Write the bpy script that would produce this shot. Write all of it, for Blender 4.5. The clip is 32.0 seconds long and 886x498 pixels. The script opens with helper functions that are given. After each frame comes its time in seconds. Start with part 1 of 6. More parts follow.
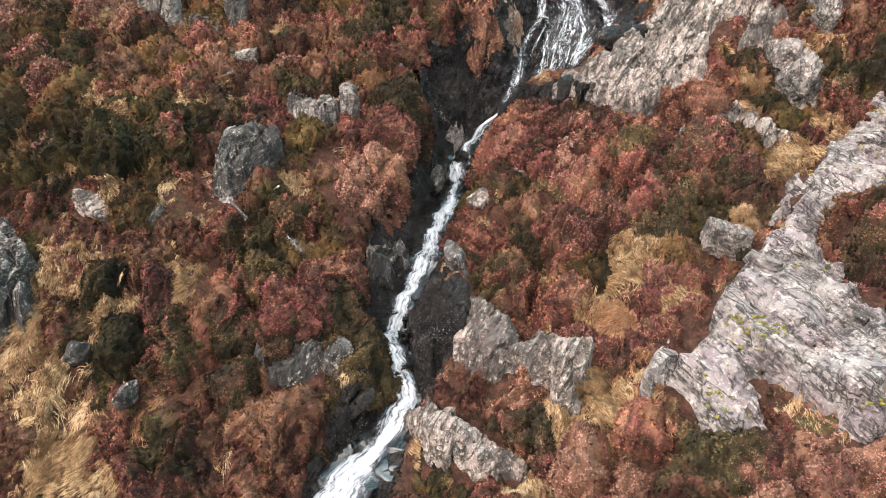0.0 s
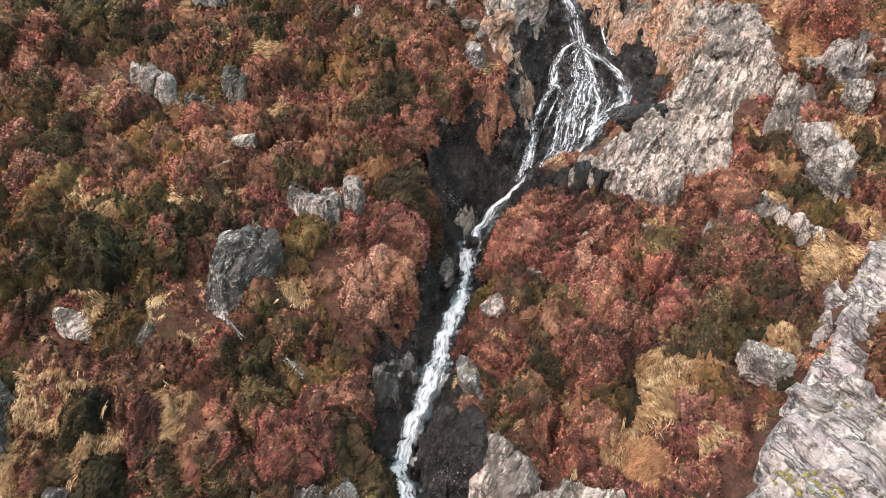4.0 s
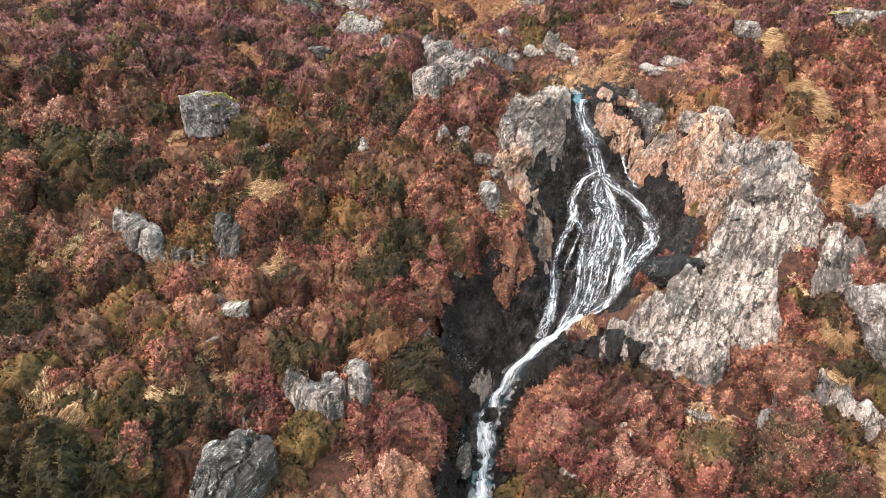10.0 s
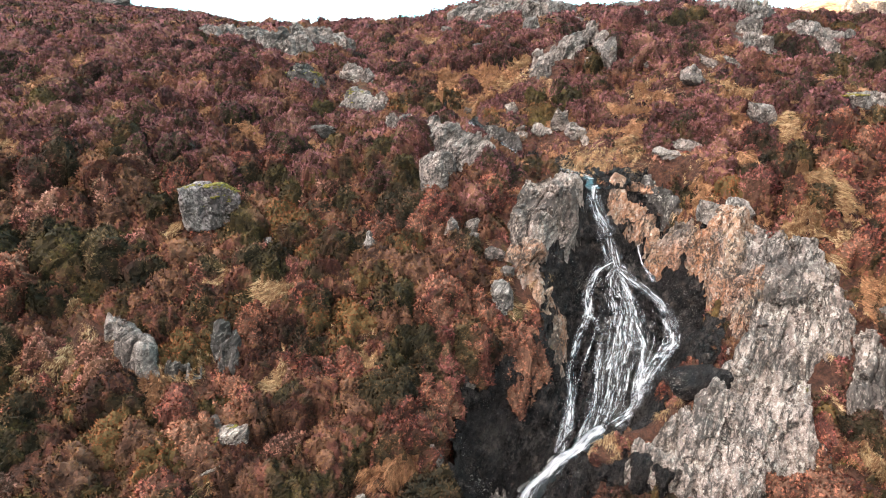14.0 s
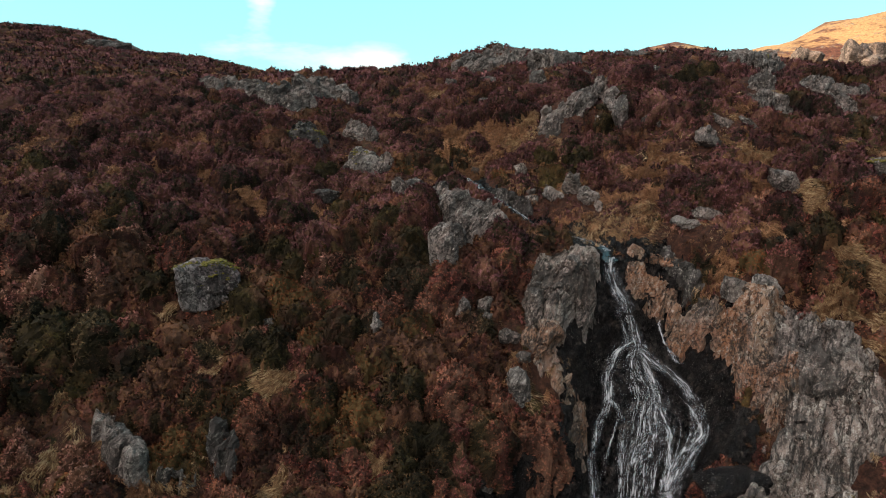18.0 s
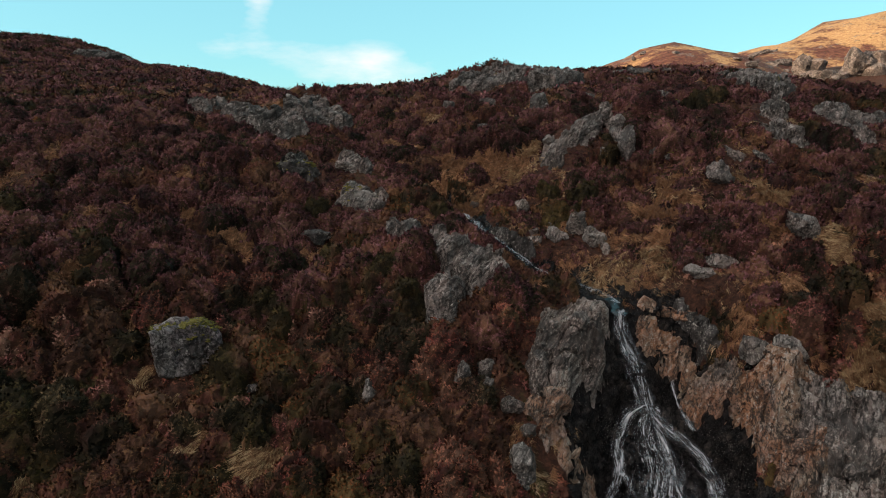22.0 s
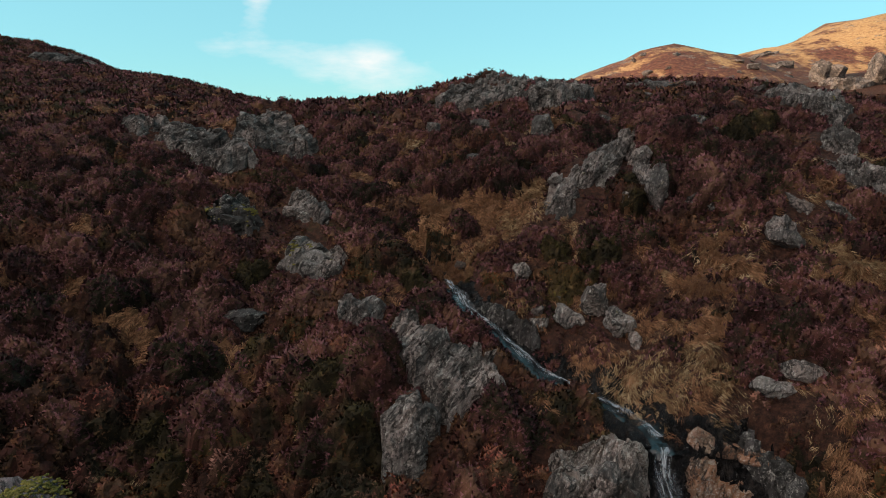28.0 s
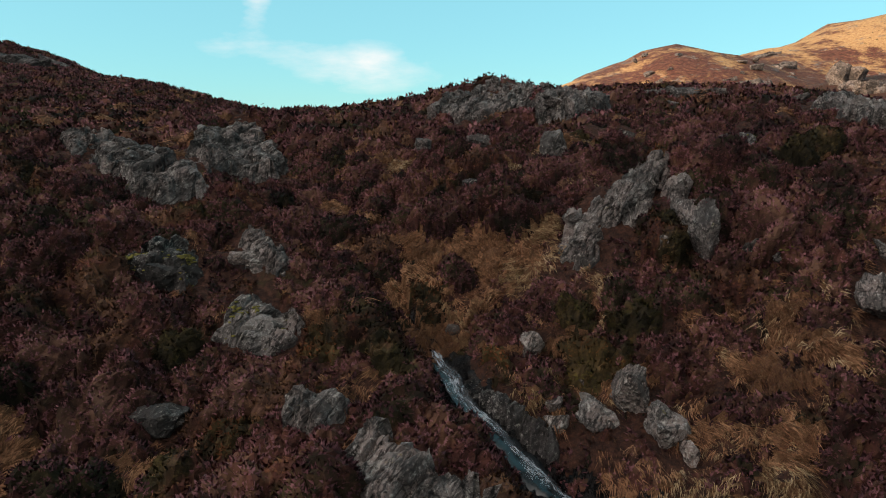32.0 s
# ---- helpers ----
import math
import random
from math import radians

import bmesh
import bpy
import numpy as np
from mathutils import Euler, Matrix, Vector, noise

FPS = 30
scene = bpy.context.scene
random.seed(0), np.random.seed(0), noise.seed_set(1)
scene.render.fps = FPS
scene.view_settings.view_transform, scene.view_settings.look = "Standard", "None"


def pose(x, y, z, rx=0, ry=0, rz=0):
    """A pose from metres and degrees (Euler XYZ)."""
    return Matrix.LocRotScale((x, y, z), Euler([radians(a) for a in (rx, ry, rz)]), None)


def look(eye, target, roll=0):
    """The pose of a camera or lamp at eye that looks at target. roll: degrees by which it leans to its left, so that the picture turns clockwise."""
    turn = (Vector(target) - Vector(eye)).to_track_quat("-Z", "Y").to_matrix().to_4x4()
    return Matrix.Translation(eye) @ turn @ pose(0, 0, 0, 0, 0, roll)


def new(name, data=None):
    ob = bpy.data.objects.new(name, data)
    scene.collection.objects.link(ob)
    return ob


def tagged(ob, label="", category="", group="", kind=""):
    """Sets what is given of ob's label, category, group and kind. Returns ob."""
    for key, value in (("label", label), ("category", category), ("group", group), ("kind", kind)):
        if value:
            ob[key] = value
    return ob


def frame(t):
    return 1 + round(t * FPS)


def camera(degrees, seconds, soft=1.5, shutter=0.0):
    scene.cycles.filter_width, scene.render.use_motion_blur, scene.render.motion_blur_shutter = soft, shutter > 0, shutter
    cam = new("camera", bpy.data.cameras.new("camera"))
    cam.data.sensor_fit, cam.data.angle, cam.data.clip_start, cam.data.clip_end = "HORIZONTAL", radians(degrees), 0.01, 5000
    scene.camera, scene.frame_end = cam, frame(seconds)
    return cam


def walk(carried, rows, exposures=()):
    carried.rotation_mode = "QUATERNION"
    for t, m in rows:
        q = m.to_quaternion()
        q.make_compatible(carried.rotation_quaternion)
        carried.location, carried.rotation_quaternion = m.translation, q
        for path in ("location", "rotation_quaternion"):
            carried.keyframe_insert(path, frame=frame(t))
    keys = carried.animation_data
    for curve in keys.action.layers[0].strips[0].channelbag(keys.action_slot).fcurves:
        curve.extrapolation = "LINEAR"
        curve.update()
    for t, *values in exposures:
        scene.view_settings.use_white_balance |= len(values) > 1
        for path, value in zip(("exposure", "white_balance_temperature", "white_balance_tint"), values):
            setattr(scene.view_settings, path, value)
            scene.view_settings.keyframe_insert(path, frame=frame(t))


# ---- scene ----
# The drone: seconds, x, y, z, yaw, pitch, roll.
cam = camera(68.0, 32.0, soft=1.0)
PATH = [
    (0.0, 0.014, -0.402, 12.838, -0.00, -21.63, 0.01),
    (0.5, -0.028, -0.195, 13.038, 0.03, -21.66, 0.03),
    (1.0, -0.077, 0.025, 13.224, 0.05, -21.69, 0.02),
    (1.5, -0.119, 0.250, 13.412, 0.04, -21.69, 0.00),
    (2.0, -0.148, 0.474, 13.579, 0.04, -21.60, -0.01),
    (2.5, -0.192, 0.756, 13.843, 0.03, -21.37, -0.02),
    (3.0, -0.217, 1.006, 14.074, 0.01, -21.04, -0.02),
    (3.5, -0.238, 1.252, 14.292, -0.02, -20.70, -0.04),
    (5.5, -0.438, 2.284, 15.143, -0.19, -19.29, -0.09),
    (6.0, -0.484, 2.517, 15.350, -0.29, -18.97, -0.13),
    (6.5, -0.537, 2.741, 15.555, -0.36, -18.62, -0.17),
    (7.0, -0.586, 2.971, 15.748, -0.42, -18.25, -0.19),
    (7.5, -0.629, 3.200, 15.921, -0.46, -17.82, -0.21),
    (8.0, -0.682, 3.429, 16.120, -0.50, -17.38, -0.24),
    (8.5, -0.729, 3.667, 16.268, -0.51, -16.93, -0.26),
    (9.0, -0.771, 3.887, 16.443, -0.51, -16.54, -0.25),
    (9.5, -0.780, 4.106, 16.623, -0.48, -16.18, -0.26),
    (10.0, -0.808, 4.339, 16.808, -0.49, -15.81, -0.24),
    (10.5, -0.843, 4.585, 17.029, -0.47, -15.42, -0.21),
    (11.0, -0.879, 4.812, 17.228, -0.44, -15.04, -0.19),
    (11.5, -0.925, 5.030, 17.423, -0.45, -14.71, -0.18),
    (12.0, -0.941, 5.174, 17.608, -0.50, -14.36, -0.19),
    (12.5, -0.980, 5.320, 17.807, -0.57, -13.97, -0.18),
    (13.0, -1.018, 5.459, 18.027, -0.60, -13.57, -0.19),
    (13.5, -1.090, 5.595, 18.246, -0.62, -13.16, -0.18),
    (14.0, -1.149, 5.733, 18.415, -0.69, -12.73, -0.19),
    (14.5, -1.168, 5.878, 18.551, -0.72, -12.26, -0.20),
    (15.0, -1.167, 6.038, 18.733, -0.72, -11.81, -0.18),
    (15.5, -1.265, 6.179, 18.928, -0.74, -11.40, -0.14),
    (17.5, -1.487, 6.844, 19.529, -0.79, -10.21, -0.08),
    (18.0, -1.494, 7.107, 19.658, -0.82, -10.16, -0.08),
    (18.5, -1.527, 7.379, 19.849, -0.85, -10.21, -0.05),
    (19.0, -1.568, 7.607, 20.005, -0.88, -10.25, -0.04),
    (19.5, -1.544, 7.816, 20.169, -0.89, -10.26, -0.05),
    (20.0, -1.514, 8.019, 20.348, -0.93, -10.30, -0.05),
    (20.5, -1.484, 8.182, 20.523, -0.96, -10.31, -0.06),
    (21.0, -1.489, 8.366, 20.726, -0.98, -10.31, -0.03),
    (21.5, -1.473, 8.547, 20.897, -0.99, -10.30, -0.02),
    (22.0, -1.461, 8.808, 21.043, -1.02, -10.27, -0.03),
    (22.5, -1.455, 9.117, 21.219, -1.05, -10.27, -0.02),
    (23.0, -1.417, 9.471, 21.354, -1.07, -10.26, -0.05),
    (23.5, -1.339, 9.890, 21.479, -1.11, -10.28, -0.08),
    (24.0, -1.237, 10.375, 21.597, -1.11, -10.28, -0.13),
    (24.5, -1.162, 10.941, 21.688, -1.14, -10.26, -0.15),
    (25.0, -1.081, 11.552, 21.777, -1.15, -10.27, -0.15),
    (25.5, -0.994, 12.174, 21.868, -1.16, -10.26, -0.16),
    (27.5, -0.716, 14.689, 22.213, -1.17, -10.30, -0.24),
    (28.0, -0.664, 15.286, 22.293, -1.17, -10.29, -0.24),
    (28.5, -0.598, 15.900, 22.387, -1.15, -10.29, -0.25),
    (29.0, -0.515, 16.554, 22.488, -1.15, -10.31, -0.25),
    (29.5, -0.441, 17.107, 22.567, -1.14, -10.31, -0.25),
    (30.0, -0.391, 17.660, 22.631, -1.15, -10.27, -0.25),
    (30.5, -0.366, 18.273, 22.721, -1.17, -10.27, -0.24),
    (31.0, -0.337, 18.870, 22.800, -1.18, -10.28, -0.24),
    (31.5, -0.292, 19.534, 22.859, -1.19, -10.27, -0.24),
    (32.0, -0.254, 20.124, 22.944, -1.19, -10.26, -0.24),
]
EXPOSURES = ((0.0, 2.78, 6850, 17), (6.0, 2.90, 6850, 17), (12.0, 3.03, 6800, 17), (13.5, 2.76, 6800, 17), (15.5, 2.24, 6800, 16), (17.5, 1.0, 6850, 16), (18.5, 0.7, 6800, 16), (21.0, 0.42, 6750, 16), (32.0, 0.27, 6650, 15))
walk(cam, [(t, pose(x, y, z, 90 + pitch, roll, yaw)) for t, x, y, z, yaw, pitch, roll in PATH], EXPOSURES)


# ---- sky and sun ----
SUN_ELEVATION, SUN_FROM = 12.0, (-0.954, -0.3)
world = bpy.data.worlds.new("sky")
scene.world = world
world.use_nodes = True
wt = world.node_tree
wt.nodes.clear()
w_out = wt.nodes.new("ShaderNodeOutputWorld")
w_bg = wt.nodes.new("ShaderNodeBackground")
w_sky = wt.nodes.new("ShaderNodeTexSky")
w_sky.sky_type, w_sky.sun_disc = "NISHITA", False
w_sky.sun_elevation = radians(SUN_ELEVATION)
w_sky.sun_rotation = math.atan2(SUN_FROM[0], SUN_FROM[1])
w_sky.air_density, w_sky.dust_density, w_sky.ozone_density = 1.0, 0.1, 3.0
w_bg.inputs["Strength"].default_value = 0.15
# thin cloud: a low white bank and a wisp, torn by noise
w_co = wt.nodes.new("ShaderNodeTexCoord")
w_noise = wt.nodes.new("ShaderNodeTexNoise")
w_stretch = wt.nodes.new("ShaderNodeMapping")
w_stretch.inputs["Scale"].default_value = (3.0, 3.0, 9.0)
w_noise.inputs["Scale"].default_value, w_noise.inputs["Detail"].default_value, w_noise.inputs["Roughness"].default_value = 3.2, 7.0, 0.62
wt.links.new(w_co.outputs["Generated"], w_stretch.inputs["Vector"])
wt.links.new(w_stretch.outputs["Vector"], w_noise.inputs["Vector"])


def cloud(centre, scale, amount):
    """A cloud round a direction of the sky: 1 in its middle, 0 outside."""
    k = wt.nodes.new("ShaderNodeMapping")
    k.inputs["Location"].default_value = [-c * q for c, q in zip(centre, scale)]
    k.inputs["Scale"].default_value = scale
    l = wt.nodes.new("ShaderNodeVectorMath")
    l.operation = "LENGTH"
    r = wt.nodes.new("ShaderNodeMapRange")
    r.interpolation_type = "SMOOTHSTEP"
    r.inputs["From Min"].default_value, r.inputs["From Max"].default_value = 1.0, 0.0
    r.inputs["To Max"].default_value = amount
    wt.links.new(w_co.outputs["Generated"], k.inputs["Vector"])
    wt.links.new(k.outputs["Vector"], l.inputs[0])
    wt.links.new(l.outputs["Value"], r.inputs["Value"])
    return r.outputs["Result"]


def w_math(op, a, b):
    m = wt.nodes.new("ShaderNodeMath")
    m.operation = op
    for i, v in enumerate((a, b)):
        if isinstance(v, (int, float)):
            m.inputs[i].default_value = v
        else:
            wt.links.new(v, m.inputs[i])
    return m.outputs["Value"]


w_all = w_math("ADD", w_math("ADD", cloud((-0.09, 0.985, 0.088), (5.0, 1.0, 14.0), 1.08), cloud((-0.24, 0.96, 0.175), (22.0, 1.0, 16.0), 0.95)), cloud((-0.58, 0.80, 0.17), (7.0, 1.0, 14.0), 0.9))
w_all = w_math("ADD", w_all, cloud((0.33, 0.94, 0.05), (3.0, 1.0, 10.0), 0.75))
w_all = w_math("ADD", w_all, cloud((-0.27, 0.94, 0.115), (7.0, 1.0, 22.0), 0.75))
# unseen broken cloud behind and overhead, added to whiten the hillside's light; clear ahead
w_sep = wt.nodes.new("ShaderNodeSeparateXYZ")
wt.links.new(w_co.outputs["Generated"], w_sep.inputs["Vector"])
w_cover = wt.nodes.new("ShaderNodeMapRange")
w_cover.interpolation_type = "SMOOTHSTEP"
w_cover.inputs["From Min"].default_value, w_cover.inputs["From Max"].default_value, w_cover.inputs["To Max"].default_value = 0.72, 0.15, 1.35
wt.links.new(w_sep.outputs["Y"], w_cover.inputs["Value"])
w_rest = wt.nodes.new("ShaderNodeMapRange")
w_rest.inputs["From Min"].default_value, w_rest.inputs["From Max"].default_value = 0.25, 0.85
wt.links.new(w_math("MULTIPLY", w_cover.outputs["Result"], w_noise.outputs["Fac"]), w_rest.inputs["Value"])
w_ramp = wt.nodes.new("ShaderNodeMapRange")
w_ramp.inputs["From Min"].default_value, w_ramp.inputs["From Max"].default_value = 0.25, 0.85
wt.links.new(w_math("MULTIPLY", w_all, w_noise.outputs["Fac"]), w_ramp.inputs["Value"])
w_mix = wt.nodes.new("ShaderNodeMix")
w_mix.data_type = "RGBA"
# this added cloud is brightest on the side of the sun, to model the slope from the left
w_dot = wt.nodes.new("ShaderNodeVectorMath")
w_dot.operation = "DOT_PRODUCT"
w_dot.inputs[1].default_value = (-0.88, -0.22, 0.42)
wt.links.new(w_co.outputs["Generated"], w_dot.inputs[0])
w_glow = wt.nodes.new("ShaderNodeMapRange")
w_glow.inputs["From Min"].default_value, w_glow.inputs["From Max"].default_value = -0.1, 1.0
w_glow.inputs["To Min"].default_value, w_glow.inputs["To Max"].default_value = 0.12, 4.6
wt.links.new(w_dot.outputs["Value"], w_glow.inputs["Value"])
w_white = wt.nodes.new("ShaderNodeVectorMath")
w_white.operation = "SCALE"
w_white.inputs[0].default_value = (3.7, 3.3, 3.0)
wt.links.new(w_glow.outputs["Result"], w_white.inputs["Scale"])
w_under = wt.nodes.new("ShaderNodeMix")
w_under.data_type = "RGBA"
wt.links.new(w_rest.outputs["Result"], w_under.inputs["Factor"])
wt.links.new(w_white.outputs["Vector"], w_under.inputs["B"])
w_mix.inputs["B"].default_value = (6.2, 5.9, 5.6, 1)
w_tint = wt.nodes.new("ShaderNodeMix")
w_tint.data_type, w_tint.blend_type = "RGBA", "MULTIPLY"
w_tint.inputs["Factor"].default_value = 1.0
w_tint.inputs["B"].default_value = (0.80, 1.12, 1.06, 1)
wt.links.new(w_ramp.outputs["Result"], w_mix.inputs["Factor"])
wt.links.new(w_sky.outputs["Color"], w_tint.inputs["A"])
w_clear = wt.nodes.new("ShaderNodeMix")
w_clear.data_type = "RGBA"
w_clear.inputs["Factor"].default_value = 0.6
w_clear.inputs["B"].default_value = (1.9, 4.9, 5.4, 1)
wt.links.new(w_tint.outputs["Result"], w_clear.inputs["A"])
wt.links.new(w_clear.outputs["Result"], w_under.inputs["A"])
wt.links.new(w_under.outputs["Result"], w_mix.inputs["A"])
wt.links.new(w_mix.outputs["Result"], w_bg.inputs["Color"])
wt.links.new(w_bg.outputs["Background"], w_out.inputs["Surface"])

sun = new("sun", bpy.data.lights.new("sun", "SUN"))
sun.data.energy, sun.data.angle, sun.data.color = 5.0, radians(0.6), (1.0, 0.74, 0.48)
sun.matrix_world = look((0, 0, 0), (-SUN_FROM[0] * math.cos(radians(SUN_ELEVATION)), -SUN_FROM[1] * math.cos(radians(SUN_ELEVATION)), -math.sin(radians(SUN_ELEVATION))))


# ---- materials ----
def material(name, rough=0.9, bump=0.0):
    m = bpy.data.materials.new(name)
    m.use_nodes = True
    t = m.node_tree
    b = t.nodes["Principled BSDF"]
    b.inputs["Roughness"].default_value = rough
    b.inputs["Specular IOR Level"].default_value = 0.25
    return m, t, b


def n_noise(t, co, scale, detail=4.0, rough=0.6, stretch=None):
    if stretch:
        k = t.nodes.new("ShaderNodeMapping")
        k.inputs["Scale"].default_value = stretch[:3]
        if len(stretch) > 3:
            k.inputs["Rotation"].default_value = [radians(a) for a in stretch[3:]]
        t.links.new(co, k.inputs["Vector"])
        co = k.outputs["Vector"]
    n = t.nodes.new("ShaderNodeTexNoise")
    n.inputs["Scale"].default_value, n.inputs["Detail"].default_value, n.inputs["Roughness"].default_value = scale, detail, rough
    t.links.new(co, n.inputs["Vector"])
    return n.outputs["Fac"]


def n_ramp(t, fac, stops):
    r = t.nodes.new("ShaderNodeValToRGB")
    e = r.color_ramp.elements
    while len(e) < len(stops):
        e.new(0.5)
    for k, (at, col) in zip(e, stops):
        k.position = at
        k.color = (*col, 1) if len(col) == 3 else col
    t.links.new(fac, r.inputs["Fac"])
    return r.outputs["Color"]


def n_step(t, fac, lo, hi):
    r = t.nodes.new("ShaderNodeMapRange")
    r.inputs["From Min"].default_value, r.inputs["From Max"].default_value = lo, hi
    t.links.new(fac, r.inputs["Value"])
    return r.outputs["Result"]


def n_mix(t, fac, a, b, mode="MIX"):
    m = t.nodes.new("ShaderNodeMix")
    m.data_type, m.blend_type = "RGBA", mode
    for key, v in (("Factor", fac), ("A", a), ("B", b)):
        if isinstance(v, (int, float)):
            m.inputs[key].default_value = v
        elif isinstance(v, tuple):
            m.inputs[key].default_value = (*v, 1)
        else:
            t.links.new(v, m.inputs[key])
    return m.outputs["Result"]


def n_math(t, op, a, b=0.0):
    m = t.nodes.new("ShaderNodeMath")
    m.operation = op
    for i, v in enumerate((a, b)):
        if isinstance(v, (int, float)):
            m.inputs[i].default_value = v
        else:
            t.links.new(v, m.inputs[i])
    return m.outputs["Value"]


def n_bump(t, b, fac, strength, distance):
    k = t.nodes.new("ShaderNodeBump")
    k.inputs["Strength"].default_value, k.inputs["Distance"].default_value = strength, distance
    t.links.new(fac, k.inputs["Height"])
    t.links.new(k.outputs["Normal"], b.inputs["Normal"])


def place_of(t):
    return t.nodes.new("ShaderNodeNewGeometry").outputs["Position"]


def ground_material():
    m, t, b = material("moor_ground", 0.95)
    co = place_of(t)
    heath = n_ramp(t, n_noise(t, co, 5.0, 10, 0.8), [(0.3, (0.009, 0.005, 0.004)), (0.45, (0.036, 0.015, 0.010)), (0.6, (0.10, 0.040, 0.024)), (0.75, (0.19, 0.085, 0.045))])
    sep = t.nodes.new("ShaderNodeSeparateXYZ")
    t.links.new(co, sep.inputs["Vector"])
    away = n_step(t, sep.outputs["Y"], 100.0, 130.0)
    straw = n_ramp(t, n_noise(t, co, 0.5, 9, 0.8), [(0.3, (0.20, 0.10, 0.045)), (0.5, (0.40, 0.235, 0.105)), (0.7, (0.55, 0.36, 0.18))])
    ling = n_ramp(t, n_noise(t, co, 0.4, 10, 0.8), [(0.35, (0.030, 0.012, 0.010)), (0.5, (0.105, 0.038, 0.026)), (0.65, (0.22, 0.095, 0.052))])
    scree = n_ramp(t, n_noise(t, co, 0.3, 10, 0.8), [(0.35, (0.06, 0.052, 0.048)), (0.55, (0.20, 0.175, 0.155)), (0.7, (0.30, 0.265, 0.235))])
    lie = n_math(t, "ADD", n_noise(t, co, 0.035, 11, 0.78, (1.0, 0.6, 1.6, 0, 25, 0)), n_math(t, "MULTIPLY", n_math(t, "SUBTRACT", sep.outputs["Z"], 62.0), 0.002))
    fell = n_mix(t, n_step(t, lie, 0.50, 0.58), ling, straw)
    fell = n_mix(t, n_step(t, n_noise(t, co, 0.06, 11, 0.85), 0.555, 0.60), fell, scree)
    mixed = n_mix(t, away, heath, fell)
    near = n_noise(t, co, 0.55, 5, 0.6)
    moss = n_ramp(t, n_noise(t, co, 9.0, 5, 0.7), [(0.3, (0.02, 0.018, 0.008)), (0.6, (0.07, 0.06, 0.015)), (0.8, (0.12, 0.10, 0.03))])
    mixed = n_mix(t, n_step(t, near, 0.60, 0.68), mixed, moss)
    t.links.new(mixed, b.inputs["Base Color"])
    n_bump(t, b, n_noise(t, co, 7.0, 10, 0.8), 1.0, 0.2)
    return m


def rock_material(name, stops, lichen=0.5, dark=0.5, rust=0.0, wet=0.0, bed=(0, -25, 56), tint=(0.21, 0.165, 0.15)):
    """Weathered gritty rock: drifting ground tone, thin black seams along the bedding, speckled lichen and crusts."""
    m, t, b = material(name, 0.88)
    co = place_of(t)
    along = t.nodes.new("ShaderNodeMapping")
    along.vector_type = "TEXTURE"
    along.inputs["Rotation"].default_value = [radians(a) for a in bed]
    along.inputs["Scale"].default_value = (1.0, 0.16, 0.16)
    t.links.new(co, along.inputs["Vector"])
    along = along.outputs["Vector"]
    broad = n_noise(t, co, 0.7, 4, 0.55)
    tone = n_math(t, "ADD", n_math(t, "MULTIPLY", n_noise(t, co, 3.0, 7, 0.62), 0.6), n_math(t, "MULTIPLY", n_noise(t, along, 0.9, 8, 0.7), 0.4))
    tone = n_step(t, tone, 0.22, 0.78)
    tone = n_ramp(t, tone, stops)
    tone = n_mix(t, n_math(t, "MULTIPLY", n_step(t, n_noise(t, along, 0.22, 5, 0.6), 0.46, 0.60), 0.7), tone, tint)
    if rust:
        tone = n_mix(t, n_math(t, "MULTIPLY", n_step(t, n_noise(t, co, 0.8, 7, 0.7), 0.40, 0.62), rust), tone, (0.30, 0.115, 0.045))
    pale = n_math(t, "ADD", n_noise(t, co, 26.0, 3, 0.6), n_math(t, "MULTIPLY", n_math(t, "SUBTRACT", broad, 0.5), 0.5))
    col = n_mix(t, n_math(t, "MULTIPLY", n_step(t, pale, 0.66 - 0.1 * lichen, 0.72 - 0.1 * lichen), 0.4), tone, (0.50, 0.48, 0.44))
    patch = n_math(t, "ADD", n_math(t, "MULTIPLY", n_noise(t, co, 5.5, 7, 0.75), 0.55), n_math(t, "MULTIPLY", n_noise(t, along, 1.5, 6, 0.7), 0.45))
    col = n_mix(t, n_math(t, "MULTIPLY", n_step(t, patch, 0.585 - 0.1 * lichen, 0.625 - 0.1 * lichen), 0.55), col, (0.43, 0.41, 0.37))
    streak = n_noise(t, along, 0.55, 6, 0.6)
    seam = n_math(t, "ABSOLUTE", n_math(t, "SUBTRACT", streak, 0.5))
    broken = n_step(t, n_noise(t, co, 1.3, 5, 0.65), 0.38, 0.48)
    col = n_mix(t, n_math(t, "MULTIPLY", n_math(t, "MULTIPLY", n_step(t, seam, 0.026 + 0.024 * dark, 0.005), broken), 0.85), col, (0.020, 0.018, 0.017))
    crust = n_math(t, "ADD", n_math(t, "ADD", n_math(t, "MULTIPLY", n_noise(t, co, 14.0, 6, 0.75), 0.5), n_math(t, "MULTIPLY", n_noise(t, along, 2.6, 6, 0.7), 0.5)), n_math(t, "MULTIPLY", n_math(t, "SUBTRACT", 0.5, broad), 0.55))
    col = n_mix(t, n_math(t, "MULTIPLY", n_step(t, crust, 0.575 - 0.1 * dark, 0.625 - 0.1 * dark), 0.76), col, (0.032, 0.029, 0.027))
    moss = n_noise(t, co, 1.7, 8, 0.75)
    col = n_mix(t, n_math(t, "MULTIPLY", n_step(t, moss, 0.65, 0.69), 0.8 - 0.8 * wet), col, (0.13, 0.11, 0.025))
    t.links.new(col, b.inputs["Base Color"])
    if wet:
        b.inputs["Roughness"].default_value = 0.22
        b.inputs["Specular IOR Level"].default_value = 0.22
